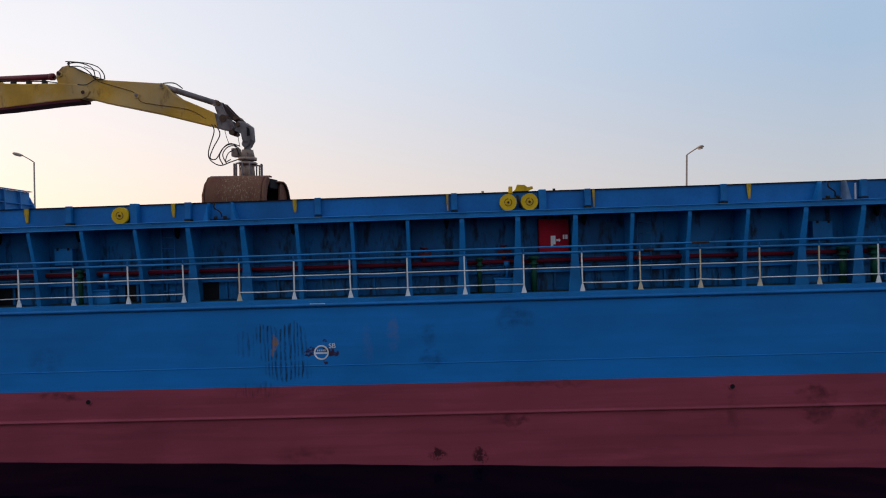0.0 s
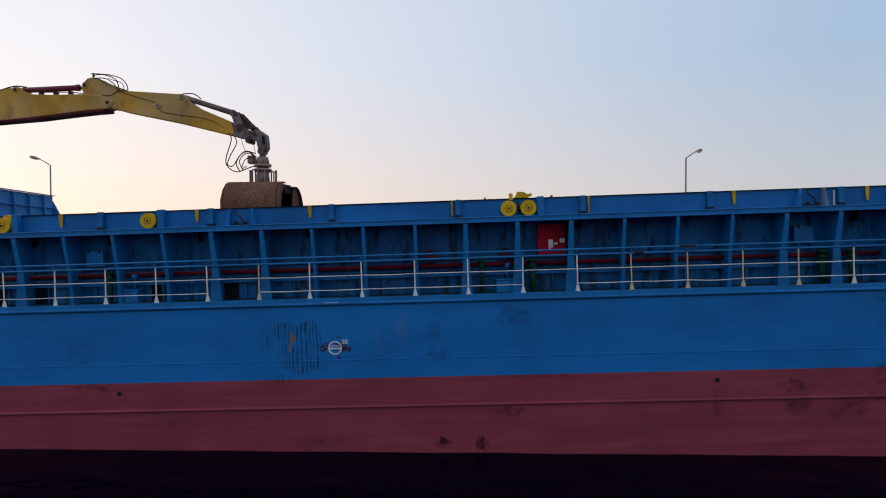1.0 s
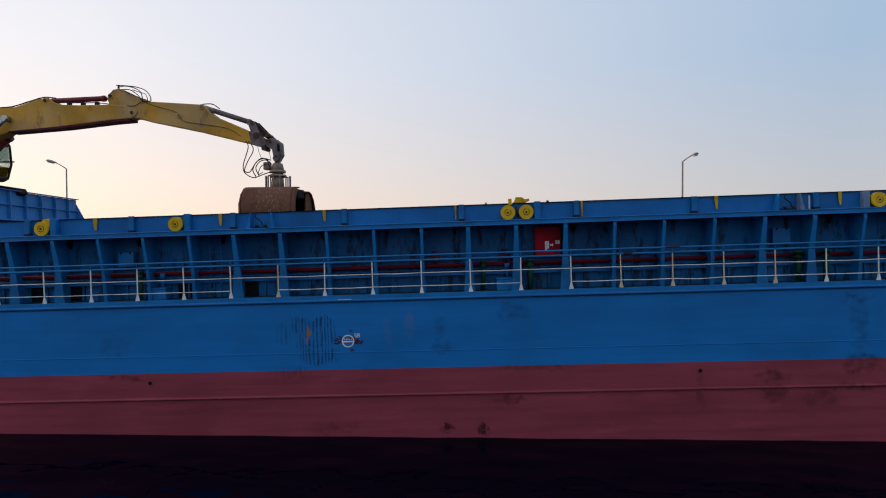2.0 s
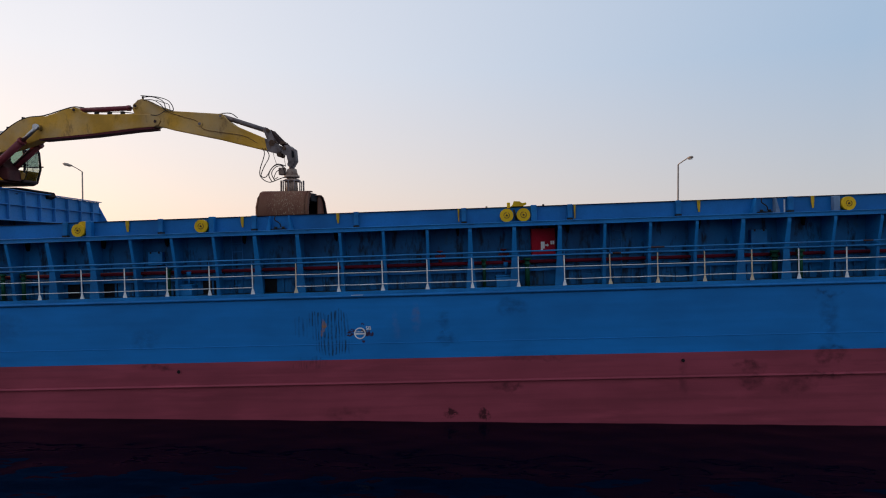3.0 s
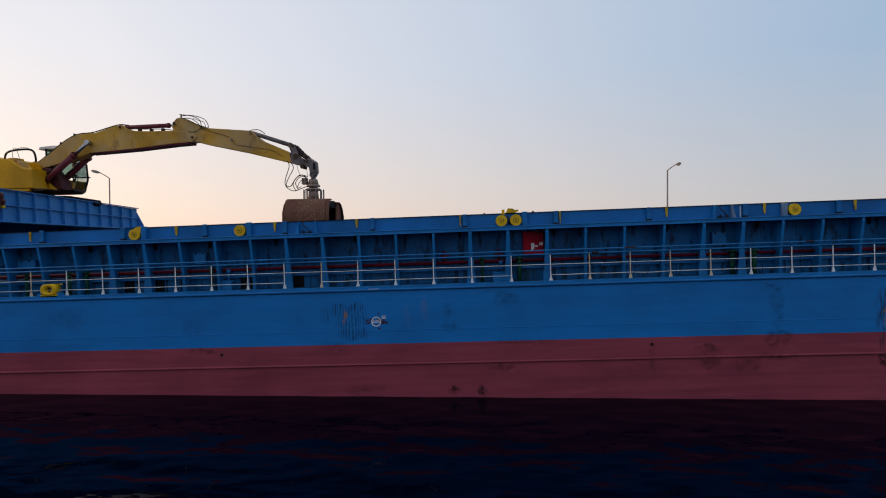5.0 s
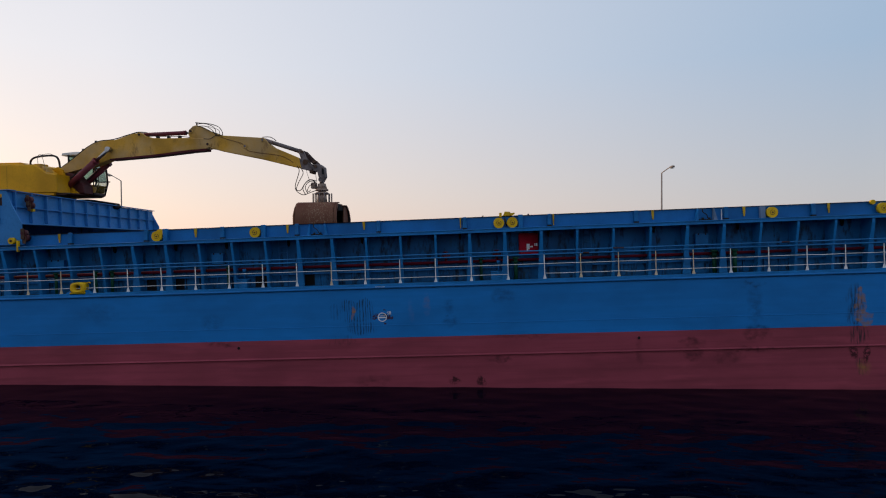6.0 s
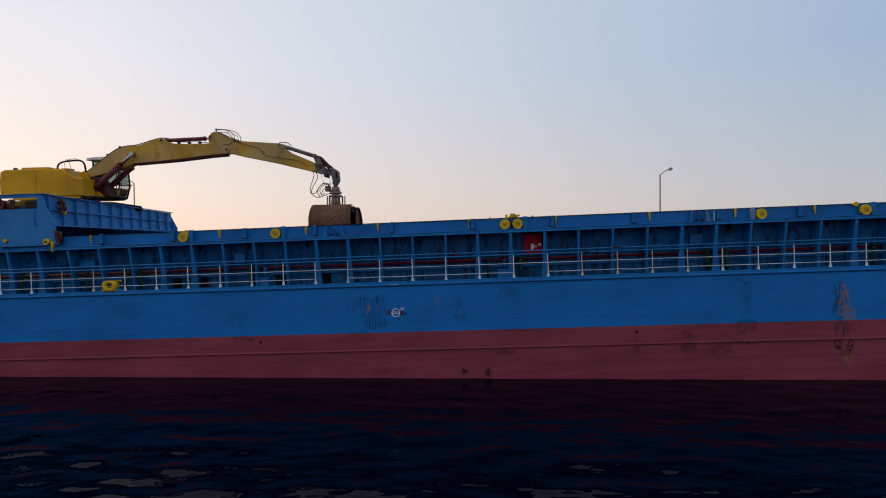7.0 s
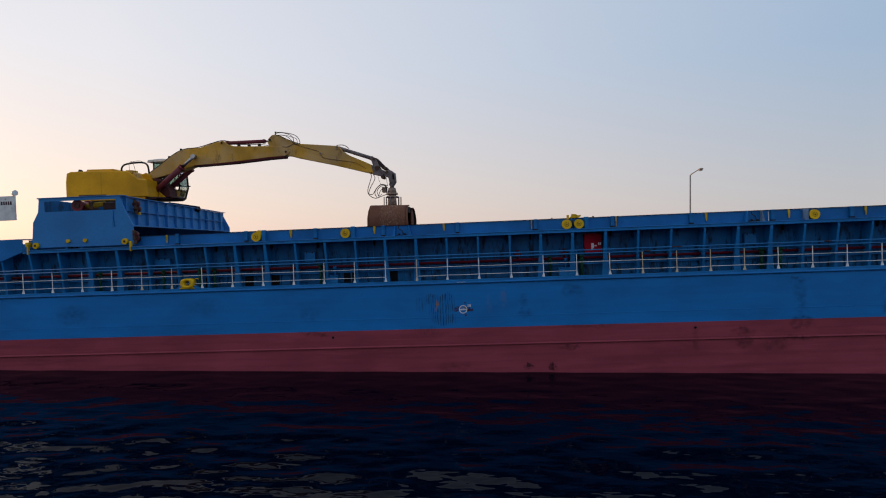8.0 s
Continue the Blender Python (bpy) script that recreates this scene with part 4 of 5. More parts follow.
prism(bm, [(-3.2, 0.045), (0.9, 0.045), (0.95, -0.02), (0.9, -0.09), (-3.0, -0.14)], -1.4, 1.4, 0.02)
part("main_frame", bm, digger_yellow, ex)
bm = bmesh.new()
prism(bm, [(0.955, 0.04), (1.6, 0.04), (1.66, -0.02), (1.5, -0.08), (0.955, -0.09)], -1.3, 1.4, 0.02)
part("front_frame", bm, grime, ex, "oily dark front of the frame")
for y in (-0.42, 0.28):
    bm = bmesh.new()
    prism(bm, [(-0.1, 0.05), (-0.05, 0.9), (0.1, 1.35), (0.35, 1.45), (0.6, 1.3), (0.85, 0.6), (1.5, 0.05)], y, y + 0.14, 0.02)
    part("boom_bracket", bm, digger_yellow, ex, "yellow boom foot bracket")
bm = bmesh.new()
rod(bm, (0, 0, -0.14), (0, 0, -0.35), 0.85, seg=32)
part("slew_ring", bm, rust_steel, ex)
for y in (-1.35, 0.85):
    bm = bmesh.new()
    prism(bm, [(-2.4, -0.78), (-2.6, -0.5), (-2.4, -0.16), (1.0, -0.16), (2.6, -0.4), (2.7, -0.6), (2.4, -0.78)], y, y + 0.5, 0.06)
    tr = part("track", bm, black, ex, "dark crawler track")
    for k in range(6):
        bm = bmesh.new()
        rod(bm, (-2.0 + 0.8 * k, y - 0.03, -0.55), (-2.0 + 0.8 * k, y + 0.53, -0.55), 0.16)
        part("track_roller", bm, rust_steel, tr)
bm = bmesh.new()
box(bm, -1.2, 1.2, -0.84, 0.84, -0.75, -0.36, 0.05)
part("undercarriage", bm, rust_steel, ex)

boom_pts = [(0.2, 1.26), (1.1, 1.85), (1.9, 2.42), (2.3, 2.63), (2.69, 2.75), (3.51, 2.78), (4.2, 2.98), (4.52, 3.07), (4.95, 3.1), (5.12, 2.95), (5.5, 2.82), (6.28, 2.78), (7.6, 2.77), (8.3, 2.72), (8.68, 2.62), (8.78, 2.45), (8.68, 2.28), (8.5, 2.2), (7.59, 2.15), (5.61, 1.96), (4.26, 1.84), (3.25, 1.8), (2.56, 1.56), (1.53, 1.3), (0.49, 1.08), (0.25, 1.12)]
bm = bmesh.new()
prism(bm, boom_pts, -0.27, 0.27, 0.035)
boom = part("boom", bm, arm_yellow, ex, "dusty yellow gooseneck boom")
bm = bmesh.new()
prism(bm, [(3.2, 1.81), (5.6, 1.965), (7.6, 2.15), (8.45, 2.2), (8.45, 2.11), (7.6, 2.06), (5.6, 1.88), (3.2, 1.745)], -0.285, 0.285)
part("boom_sole", bm, sole_red, boom, "dark red underside plate")
for x, z in ((4.85, 3.0), (8.55, 2.42), (3.3, 2.26), (0.3, 1.22)):
    bm = bmesh.new()
    rod(bm, (x, -0.29, z), (x, 0.29, z), 0.11, seg=18)
    boss = part("pivot_boss", bm, arm_yellow, boom)
    bm = bmesh.new()
    rod(bm, (x, -0.31, z), (x, 0.31, z), 0.06, seg=14)
    part("pivot_pin", bm, grime, boss)
for x, z in ((1.62, 2.26), (2.35, 2.66)):
    bm = bmesh.new()
    box(bm, x - 0.04, x + 0.04, -0.2, -0.1, z - 0.02, z + 0.12)
    part("hose_lug", bm, rubber, boom)
stick_pts = [(7.58, 2.72), (7.48, 2.95), (7.55, 3.2), (7.72, 3.36), (7.92, 3.4), (8.16, 3.33), (8.7, 3.05), (9.19, 2.86), (10.4, 2.76), (11.35, 2.68), (11.55, 2.6), (11.75, 2.36), (12.0, 2.18), (12.94, 1.78), (13.53, 1.52), (13.95, 1.28), (14.02, 1.08), (13.85, 1.0), (12.93, 1.22), (11.26, 1.64), (9.2, 2.08), (8.76, 2.2), (8.4, 2.24), (8.0, 2.5)]
bm = bmesh.new()
prism(bm, stick_pts, -0.21, 0.21, 0.03)
stick = part("dipper_arm", bm, arm_yellow, ex, "dusty yellow dipper arm with scuffs")
for x, z, r in ((11.42, 2.58, 0.09), (7.64, 3.1, 0.1), (10.5, 2.28, 0.1), (8.55, 2.42, 0.12), (13.86, 1.14, 0.12)):
    bm = bmesh.new()
    rod(bm, (x, -0.25, z), (x, 0.25, z), r * 1.1, seg=18)
    boss = part("pivot_boss", bm, arm_yellow if x < 13 else steel, stick)
    bm = bmesh.new()
    rod(bm, (x, -0.29 if x < 9 else -0.265, z), (x, 0.29 if x < 9 else 0.265, z), r * 0.6, seg=14)
    part("pivot_pin", bm, grime if x < 9 else steel, boss)


def cylinder(a, b, r, mat, split, parent=ex, label="dark red hydraulic ram barrel"):
    """A hydraulic ram: barrel to the split, then the rod."""
    a, b = Vector(a), Vector(b)
    m = a.lerp(b, split)
    bm = bmesh.new()
    rod(bm, a, m, r, seg=16)
    rod(bm, m - (b - a).normalized() * 0.12, m, r * 1.18, seg=16)
    barrel = part("ram_barrel", bm, mat, parent, label)
    bm = bmesh.new()
    rod(bm, m, b, r * 0.55, seg=14)
    rod(bm, b - Vector((0, 0.14, 0)), b + Vector((0, 0.14, 0)), r * 0.8, seg=14)
    part("ram_rod", bm, chrome, barrel, "bright ram rod")


cylinder((4.95, 0.0, 3.03), (7.62, 0.0, 3.07), 0.105, maroon, 0.86)
cylinder((11.45, 0.0, 2.58), (13.42, 0.0, 1.93), 0.1, steel, 0.95, ex, "worn grey hydraulic ram barrel")
for y in (-0.5, 0.5):
    cylinder((0.85, y, 0.3), (3.3, y, 2.27), 0.155, maroon, 0.72)
bm = bmesh.new()
prism(bm, [(0.35, 0.06), (0.4, 0.8), (0.8, 1.15), (1.15, 1.1), (1.45, 0.75), (1.7, 0.5), (1.75, 0.06)], -0.3, 0.42, 0.06)
part("valve_block", bm, oily_red, ex, "oily dark brown hydraulic valve block")
# linkage, head and rotator
bm = bmesh.new()
prism(bm, [(13.3, 1.62), (13.53, 1.53), (13.96, 1.3), (14.05, 1.08), (13.87, 0.98), (13.42, 1.09)], -0.225, 0.225, 0.02)
tip = part("arm_tip", bm, steel, ex, "greasy bare steel tip of the dipper arm")
bm = bmesh.new()
rod(bm, (13.92, -0.26, 0.93), (13.92, 0.26, 0.93), 0.085, seg=14)
part("tip_pin", bm, rust_steel, tip)
bm = bmesh.new()
rod(bm, (13.62, -0.25, 1.42), (13.62, 0.25, 1.42), 0.13, seg=16)
part("tip_pin", bm, rust_steel, tip)
for y in (-0.2, 0.12):
    bm = bmesh.new()
    prism(bm, [(13.27, 1.9), (13.4, 2.03), (13.55, 1.95), (13.72, 1.55), (13.64, 1.38), (13.45, 1.42)], y, y + 0.08, 0.015)
    part("rocker", bm, steel, ex, "grey rocker link")
    bm = bmesh.new()
    prism(bm, [(13.42, 2.0), (13.56, 1.98), (13.95, 1.58), (14.22, 1.36), (14.12, 1.22), (13.85, 1.42)], y + 0.09, y + 0.15, 0.012)
    part("link_bar", bm, grime, ex)
bm = bmesh.new()
prism(bm, [(14.02, 1.2), (14.14, 1.33), (14.34, 1.3), (14.56, 1.14), (14.6, 0.68), (14.52, 0.54), (14.3, 0.54), (14.22, 0.9), (13.98, 1.0)], -0.2, 0.2, 0.03)
head = part("grab_head", bm, steel, ex, "worn grey swivel head")
bm = bmesh.new()
prism(bm, [(14.44, 1.12), (14.54, 1.06), (14.56, 0.82), (14.46, 0.8)], -0.208, -0.196)
part("head_slot", bm, black, head)
for x, z in ((14.14, 1.2), (13.62, 1.46), (13.45, 1.93), (14.06, 1.42)):
    bm = bmesh.new()
    rod(bm, (x, -0.26, z), (x, 0.26, z), 0.075, seg=14)
    part("link_pin", bm, rust_steel, head)
bm = bmesh.new()
rod(bm, (14.38, 0, 0.55), (14.38, 0, 0.3), 0.12)
rod(bm, (14.38, -0.2, 0.55), (14.38, 0.2, 0.55), 0.12)
part("hanger", bm, steel, ex)
bm = bmesh.new()
rod(bm, (14.38, 0, 0.36), (14.38, 0, 0.1), 0.19, 0.25, seg=20)
rod(bm, (14.38, 0, 0.1), (14.38, 0, 0.0), 0.31, seg=20)
box(bm, 13.85, 14.1, -0.15, 0.15, 0.12, 0.42, 0.04)
rod(bm, (14.38, 0, 0.0), (14.38, 0, -0.7), 0.2, 0.27, seg=18)
rod(bm, (14.38, 0, -0.06), (14.38, 0, -0.14), 0.3, seg=20)
part("rotator", bm, rotator_rust, ex, "rust-stained grey hydraulic rotator")
for a in range(6):
    bm = bmesh.new()
    ang = a * math.tau / 6 + 0.25
    dx, dy = math.cos(ang), math.sin(ang)
    ex_, ey_ = -dy * 0.12, dx * 0.12
    cx, cy = 14.4 + 0.45 * dx, 0.45 * dy
    hose(bm, [(cx - ex_, cy - ey_, -0.66), (cx - ex_, cy - ey_, -0.2), (cx - ex_, cy - ey_, -0.14), (cx + ex_, cy + ey_, -0.14), (cx + ex_, cy + ey_, -0.2), (cx + ex_, cy + ey_, -0.66)], 0.026, 8, 3)
    part("guard_hoop", bm, steel, ex, "bent guard hoop")


def shell(side):
    """One curved jaw: rolled back plate between two cheek plates."""
    away = 0.1 if side > 0 else 0.0
    prof = [(0.12, -0.6), (0.6, -0.58), (0.85, -0.66), (1.05, -0.88), (1.16, -1.25), (1.12, -1.7), (0.9, -2.1), (0.45, -2.45), (0.2, -2.55)]
    if side < 0:
        prof[0] = (0.42, -0.59)
    prof = [(y + away, z - away) for y, z in prof]
    round_off = [0.16, 0.1, 0.05, 0.02] + [0.0] * 5
    bm = bmesh.new()
    rows = []
    for y, z in prof:
        grow = 0.08 * min(1, (-z - 0.6) / 1.0)
        rows.append([bm.verts.new((x, side * y, z)) for x in (13.33 - grow * 0.5 + round_off[len(rows)], 13.5 - grow * 0.5, 15.32 + grow * 0.8, 15.40 + grow)])
    rows_in = []
    for y, z in prof:
        grow = 0.08 * min(1, (-z - 0.6) / 1.0)
        rows_in.append([bm.verts.new((x, side * (y - 0.05), z - (0.04 if z > -1.6 else -0.02))) for x in (13.33 - grow * 0.5 + round_off[len(rows_in)], 13.5 - grow * 0.5, 15.32 + grow * 0.8, 15.40 + grow)])
    for a, b in zip(rows, rows[1:]):
        for i in range(3):
            bm.faces.new((a[i], a[i + 1], b[i + 1], b[i])).smooth = True
    # inner faces are black, putting the shade inside the jaw into the colour
    for a, b in zip(rows_in, rows_in[1:]):
        for i in range(3):
            f = bm.faces.new((a[i], b[i], b[i + 1], a[i + 1]))
            f.smooth, f.material_index = True, 1
    for i in (0, 3):
        for k in range(len(prof) - 1):
            bm.faces.new((rows[k][i], rows[k + 1][i], rows_in[k + 1][i], rows_in[k][i]))
    for r, q in ((rows[0], rows_in[0]), (rows[-1], rows_in[-1])):
        for i in range(3):
            bm.faces.new((r[i], r[i + 1], q[i + 1], q[i]))
    sh = part("grab_jaw", bm, (grab_rust, black), ex, "rusty scuffed clamshell jaw")
    for x in (13.36, 15.29):
        bm = bmesh.new()
        rim = [(y - 0.45, z - 0.04) for y, z in prof[2:7]][::-1] if side < 0 else [(0.52, -2.2), (0.44, -1.4), (0.5, -0.8)]
        pts = [(side * y, z) for y, z in (prof[1:8] if side < 0 else prof[1:]) + rim]
        a = [bm.verts.new((x, y, z)) for y, z in pts]
        b = [bm.verts.new((x + 0.05, y, z)) for y, z in pts]
        bm.faces.new(a)
        bm.faces.new(b[::-1])
        for i in range(len(pts)):
            j = (i + 1) % len(pts)
            bm.faces.new((a[i], a[j], b[j], b[i]))
        part("cheek_plate", bm, grab_rust, sh)


shell(-1)
shell(1)
# widened and painted black to shut out sky and darken the gap between jaws
bm = bmesh.new()
box(bm, 13.45, 15.3, -0.3, 0.42, -0.98, -0.645, 0.03)
part("grab_bridge", bm, black, ex)
# hoses
for pts, r in (
    ([(13.22, -0.25, 1.22), (13.32, -0.28, 0.955), (13.13, -0.3, 0.306), (13.19, -0.3, 0.0), (13.53, -0.3, -0.19), (13.9, -0.25, -0.07), (14.18, -0.2, 0.03)], 0.019),
    ([(13.31, -0.2, 1.22), (13.5, -0.22, 0.886), (13.27, -0.25, 0.41), (13.18, -0.3, 0.08), (13.39, -0.3, 0.03), (13.63, -0.3, 0.374), (13.87, -0.28, 0.545), (14.18, -0.2, 0.477)], 0.019),
    ([(13.6, -0.22, -0.15), (13.51, -0.3, 0.12), (13.7, -0.3, 0.44), (13.97, -0.25, 0.53), (14.18, -0.2, 0.37)], 0.02),
    ([(13.72, -0.2, -0.12), (13.63, -0.3, 0.17), (13.8, -0.3, 0.42), (14.05, -0.25, 0.46), (14.15, -0.2, 0.2)], 0.018),
    ([(13.87, -0.2, 0.02), (13.72, -0.28, -0.06), (13.82, -0.28, 0.22), (14.0, -0.2, 0.35)], 0.016),
    ([(13.63, -0.15, 1.09), (13.7, -0.15, 0.8), (13.8, -0.15, 0.545)], 0.01), ([(14.09, -0.15, 0.99), (14.13, -0.15, 0.7), (14.18, -0.15, 0.44)], 0.01),
    ([(7.894, -0.25, 3.516), (8.406, -0.3, 3.46), (8.816, -0.3, 3.393), (9.158, -0.3, 3.256), (9.33, -0.28, 3.038), (9.35, -0.25, 2.86)], 0.018),
    ([(7.93, -0.22, 3.447), (8.34, -0.26, 3.461), (8.748, -0.3, 3.345), (8.967, -0.3, 3.174), (9.02, -0.28, 2.86)], 0.018),
    ([(7.997, -0.22, 3.345), (8.475, -0.28, 3.31), (8.816, -0.3, 3.106), (9.02, -0.28, 2.867), (9.36, -0.26, 2.86)], 0.018),
    ([(8.2, -0.2, 3.31), (8.54, -0.3, 3.14), (8.95, -0.3, 2.97), (9.22, -0.25, 2.88)], 0.018),
    ([(8.54, -0.2, 3.33), (8.88, -0.3, 3.21), (9.158, -0.3, 3.106), (9.21, -0.25, 2.88)], 0.014),
    ([(8.34, -0.26, 2.7), (8.68, -0.29, 2.68), (8.95, -0.27, 2.83), (9.05, -0.24, 2.86)], 0.016), ([(7.894, -0.1, 3.3), (7.894, -0.1, 3.42), (7.894, -0.1, 3.56)], 0.035),
    ([(5.2, -0.1, 2.98), (5.7, -0.1, 2.92), (6.4, -0.1, 2.9), (7.0, -0.1, 2.88), (7.6, -0.1, 2.8)], 0.018),
    ([(0.3, -0.22, 1.36), (1.0, -0.25, 1.8), (1.9, -0.25, 2.43), (2.6, -0.25, 2.73), (3.4, -0.25, 2.8), (4.2, -0.25, 3.0), (4.8, -0.25, 3.13), (5.3, -0.25, 3.08)], 0.025),
    ([(11.3, 0.1, 2.75), (11.7, 0.1, 2.74), (12.0, 0.1, 2.55)], 0.02),
):
    bm = bmesh.new()
    hose(bm, pts, r)
    part("hydraulic_hose", bm, hose_grey, ex)
bm = bmesh.new()
hose(bm, [(9.09, -0.22, 2.8), (9.7, -0.225, 2.61), (10.39, -0.225, 2.39), (10.66, -0.225, 2.06), (11.28, -0.225, 1.93), (12.4, -0.22, 1.74), (13.0, -0.215, 1.42)], 0.012)
part("arm_pipe", bm, pipe_brown, ex)
for x in (5.75, 6.35, 6.95):
    bm = bmesh.new()
    box(bm, x - 0.07, x + 0.07, -0.14, 0.0, 2.76, 2.92, 0.01)
    part("hose_clip", bm, rubber, ex)
# handrail hoop over the hood
bm = bmesh.new()
hose(bm, [(-0.76, -0.9, 1.45), (-0.78, -0.9, 1.66), (-0.64, -0.9, 1.84), (-0.3, -0.9, 1.93), (0.35, -0.9, 1.97), (0.68, -0.9, 1.9), (0.82, -0.9, 1.7), (0.84, -0.85, 1.35)], 0.05)
part("guard_tube", bm, rubber, ex, "thick black guard tube")
bm = bmesh.new()
hose(bm, [(-0.4, -0.9, 1.9), (-0.1, -0.9, 2.02), (0.3, -0.9, 2.06), (0.6, -0.9, 1.95)], 0.012)
hose(bm, [(-0.1, -1.2, 1.5), (-0.1, -1.2, 1.9), (0.1, -1.2, 1.95), (0.3, -1.2, 1.3)], 0.012)
part("handrail", bm, steel, ex)


bm = bmesh.new()
box(bm, -0.28, 0.12, -1.3, -0.75, 1.3, 1.52, 0.03)
prism(bm, [(0.1, 1.2), (0.14, 1.42), (0.32, 1.34), (0.42, 1.1)], -1.25, -0.8, 0.02)
part("step_cover", bm, arm_yellow, ex, "dusty stepped tank cover")
for pts, r in (([(0.7, -0.45, 0.3), (1.2, -0.46, 0.9), (1.9, -0.44, 1.3), (2.4, -0.36, 1.55)], 0.03), ([(0.9, -0.3, 0.7), (1.3, -0.34, 1.05), (1.8, -0.33, 1.35)], 0.028), ([(1.0, 0.3, 0.4), (1.6, 0.34, 0.9), (2.2, 0.33, 1.4)], 0.03)):
    bm = bmesh.new()
    hose(bm, pts, r)
    part("hydraulic_hose", bm, rubber, ex)
# cab on the far side of the boom
def strut(bm, a, b, r=0.045):
    rod(bm, a, b, r, seg=8)


CY0, CY1 = 0.5, 1.42
front = [(1.85, 0.1), (2.04, 0.75), (1.97, 1.5), (1.62, 2.12), (1.4, 2.25)]
bm = bmesh.new()
for y in (CY0, CY1):
    for a, b in zip(front, front[1:]):
        strut(bm, (a[0], y, a[1]), (b[0], y, b[1]))
    strut(bm, (0.5, y, 0.1), (0.45, y, 2.25))
    strut(bm, (1.2, y, 0.1), (1.2, y, 2.25), 0.03)
    strut(bm, (0.5, y, 0.9), (2.17, y, 0.85), 0.03)
for x, z in (front[0], front[2], front[4], (0.45, 2.25), (0.5, 0.1)):
    strut(bm, (x, CY0, z), (x, CY1, z), 0.04)
cab = part("cab", bm, rubber, ex, "operator cab with curved front window")
bm = bmesh.new()
prism(bm, [(0.05, 2.2), (0.1, 2.34), (0.9, 2.4), (1.42, 2.36), (1.5, 2.26)], CY0 - 0.03, CY1 + 0.03, 0.03)
part("cab_roof", bm, white, cab, "pale cab roof")
bm = bmesh.new()
box(bm, 0.0, 1.9, CY0 - 0.02, CY1, 0.115, 0.2, 0.02)
part("cab_floor", bm, grime, cab)
bm = bmesh.new()
prism(bm, [(1.0, 0.205), (2.0, 0.205), (2.08, 0.45), (2.0, 0.52), (1.0, 0.62)], CY0 - 0.05, CY0 - 0.005, 0.01)
part("cab_side_panel", bm, arm_yellow, cab, "dirty yellow lower cab panel")
bm = bmesh.new()
box(bm, 0.1, 0.44, CY0 + 0.05, CY1, 0.202, 1.1, 0.02)
part("cab_back", bm, rubber, cab)
bm = bmesh.new()
box(bm, 0.43, 0.438, CY0 + 0.05, CY1 - 0.05, 1.102, 2.19)
part("rear_pane", bm, glass, cab).visible_shadow = False
bm = bmesh.new()
prism(bm, [(0.54, 0.205), (1.82, 0.205), (1.95, 0.6), (0.54, 0.8)], CY1 - 0.02, CY1 - 0.005)
part("door_panel", bm, digger_yellow, cab)
bm = bmesh.new()
box(bm, 0.7, 1.15, 0.75, 1.2, 0.35, 0.5, 0.04)
prism(bm, [(0.6, 0.5), (0.75, 0.5), (0.68, 1.2), (0.55, 1.2)], 0.75, 1.2, 0.03)
part("operator_seat", bm, rubber, cab, "empty black operator seat")
for y in (CY0 + 0.01, CY1 - 0.04):
    bm = bmesh.new()
    prism(bm, [(0.52, 0.92), (1.98, 0.88), (1.93, 1.5), (1.57, 2.1), (1.4, 2.2), (0.5, 2.2)], y, y + 0.008)
    part("side_pane", bm, glass, cab).visible_shadow = False
for (x0, z0), (x1, z1) in zip(front, front[1:]):
    bm = bmesh.new()
    vs = [bm.verts.new(v) for v in ((x0, CY0 + 0.02, z0), (x0, CY1 - 0.02, z0), (x1, CY1 - 0.02, z1), (x1, CY0 + 0.02, z1))]
    f = bm.faces.new(vs)
    bmesh.ops.solidify(bm, geom=[f], thickness=0.008)
    part("front_pane", bm, glass, cab).visible_shadow = False
bm = bmesh.new()
hose(bm, [(1.97, 0.45, 0.1), (2.17, 0.45, 0.5), (2.21, 0.45, 1.1), (2.05, 0.45, 1.7)], 0.014)
part("grab_handle", bm, rubber, cab)
cab.location = (-0.2, 0.0, -0.06)


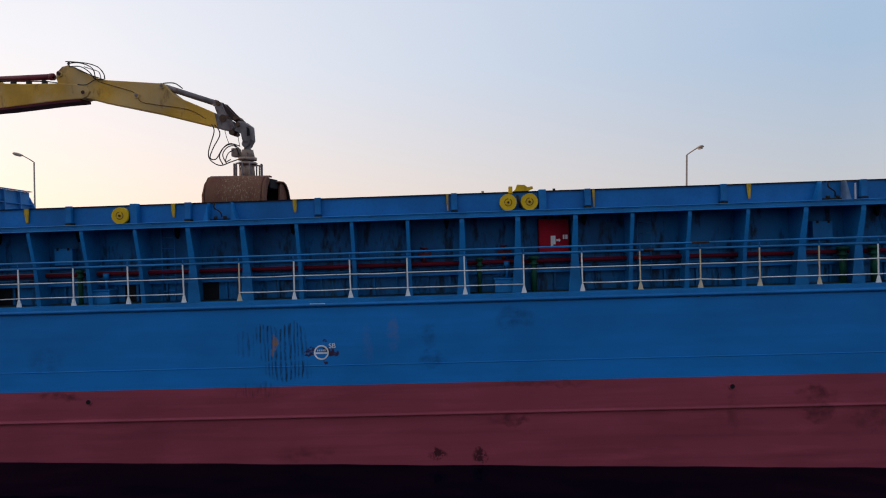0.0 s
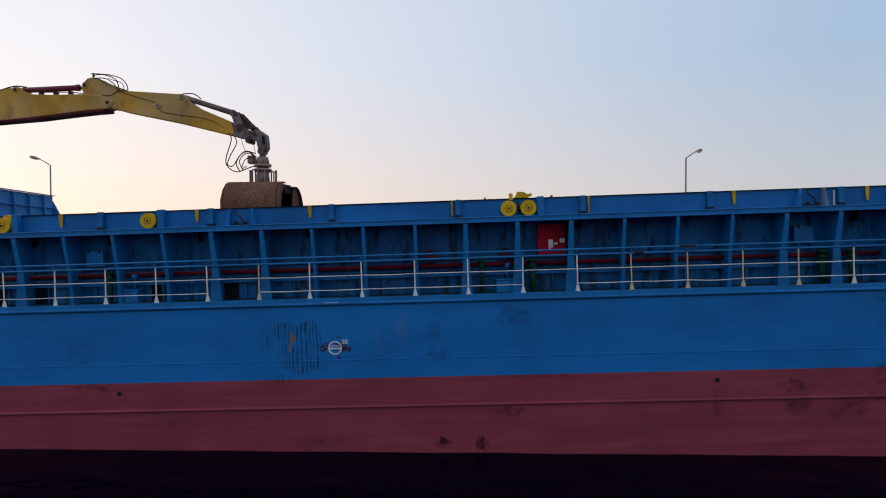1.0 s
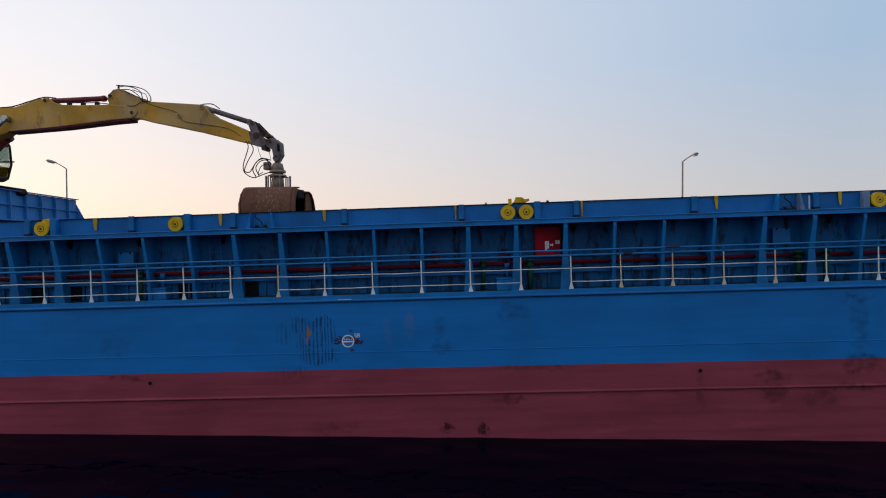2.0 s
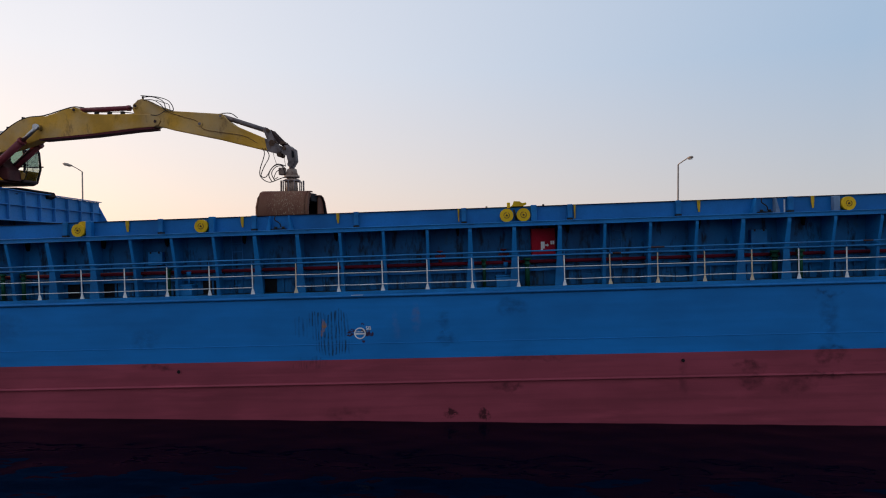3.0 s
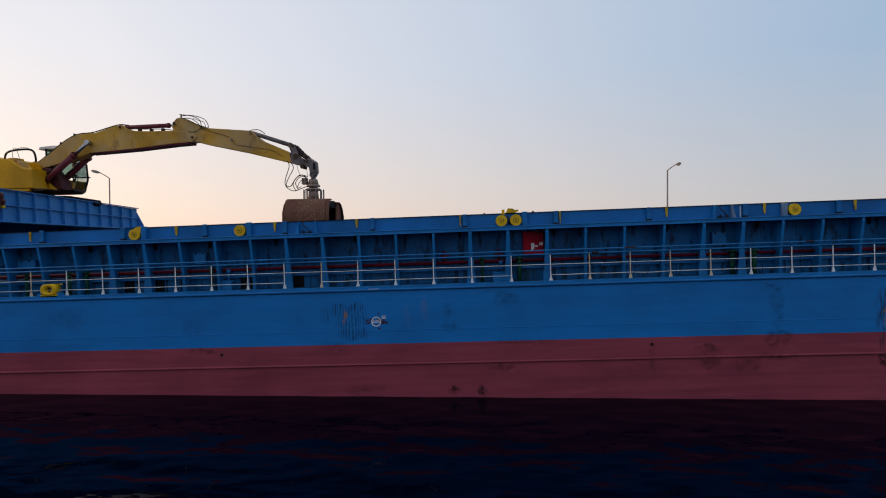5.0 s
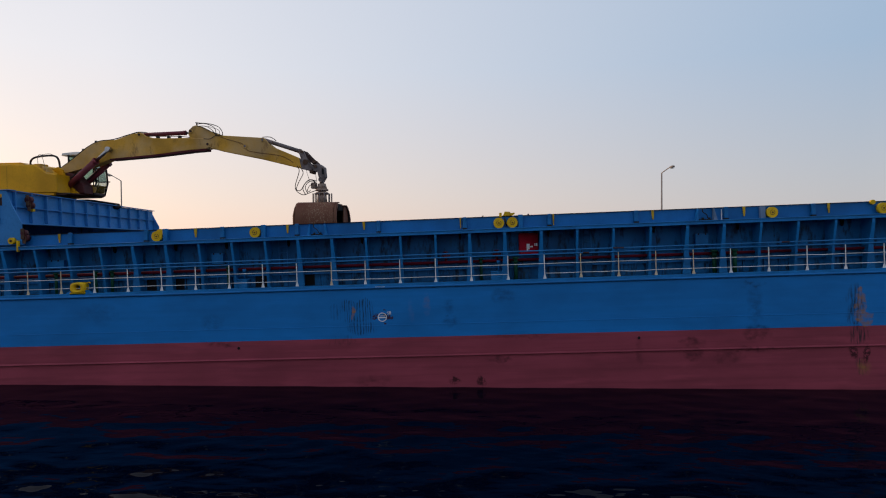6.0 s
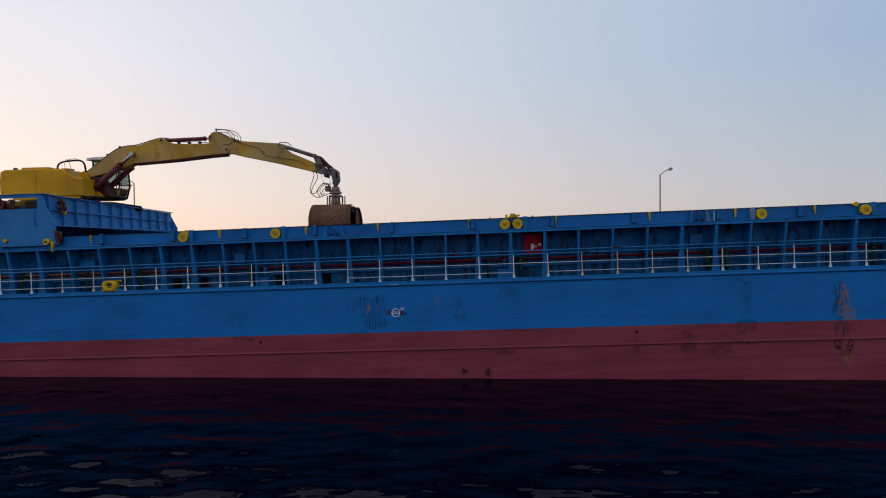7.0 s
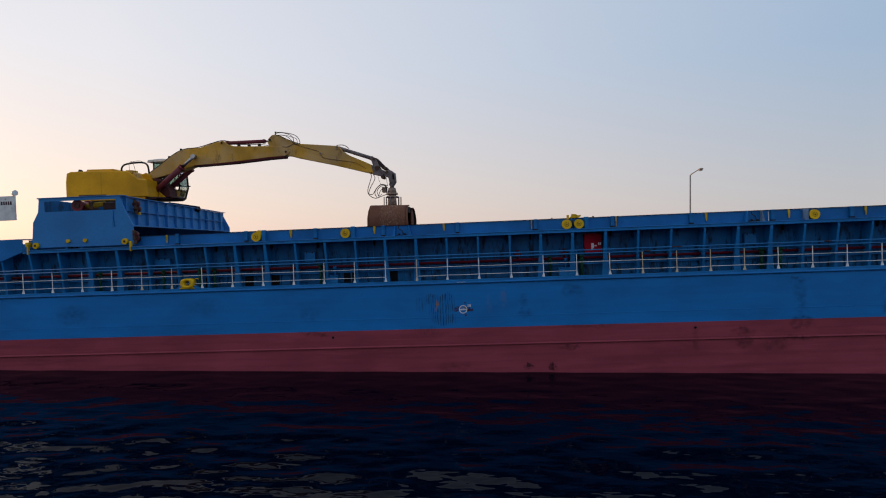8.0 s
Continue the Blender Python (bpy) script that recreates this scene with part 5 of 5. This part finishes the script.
# ---- street lamps on the quay ----
def street_lamp(x, y, top, reach, rise, tilt, turn, size, label):
    lp = thing("street_lamp", pose(x, y, 1.9, 0, 0, turn), label, "street lamp", "quay lamps")
    h = top - 1.9
    bm = bmesh.new()
    rod(bm, (0, 0, 0.0), (0, 0, 0.5), 0.13, seg=14)
    rod(bm, (0, 0, 0.5), (0, 0, h), 0.085, 0.055, seg=14)
    part("pole", bm, lamp_grey, lp)
    bm = bmesh.new()
    hose(bm, [(0, 0, h - 0.1), (0, 0, h), (reach * 0.5, 0, h + rise * 0.55), (reach, 0, h + rise)], 0.04)
    part("arm", bm, lamp_grey, lp)
    d = 1 if reach > 0 else -1
    bm = bmesh.new()
    rows = []
    for u, w, hh in ((0.0, 0.06, 0.05), (0.15, 0.13, 0.10), (0.45, 0.17, 0.15), (0.7, 0.15, 0.13), (0.85, 0.05, 0.04)):
        u, w, hh = u * size, w * size ** 0.5, hh * size ** 0.5
        rows.append([bm.verts.new((u * d, w * math.cos(k * math.tau / 10), hh * (math.sin(k * math.tau / 10) if math.sin(k * math.tau / 10) > 0 else 0.6 * math.sin(k * math.tau / 10)))) for k in range(10)])
    for a, b in zip(rows, rows[1:]):
        for k in range(10):
            bm.faces.new((a[k], a[(k + 1) % 10], b[(k + 1) % 10], b[k])).smooth = True
    bm.faces.new(rows[0])
    bm.faces.new(rows[-1])
    head = part("lamp_head", bm, lamp_grey, lp, "grey cobra lamp head")
    head.matrix_basis = pose(reach, 0, h + rise, 0, tilt, 0)
    bm = bmesh.new()
    box(bm, min(0.2 * d * size, 0.65 * d * size), max(0.2 * d * size, 0.65 * d * size), -0.11, 0.11, -0.12, -0.075, 0.02)
    part("lens", bm, lamp_lens, head)


street_lamp(15.25, 27.2, 10.76, 0.8, 0.36, -6, -60, 0.62, "grey quay street lamp with short raised arm")
street_lamp(-33.1, 34.0, 11.24, -0.85, 0.5, 14, 0, 1.05, "grey quay street lamp with long arm")


# ---- what moves: the water drifts slowly along the ship ----
def motions():
    walk(water, [(0.0, pose(0, 0, 0)), (4.0, pose(-0.5, 0, 0)), (8.0, pose(-1.0, 0, 0))])


motions()
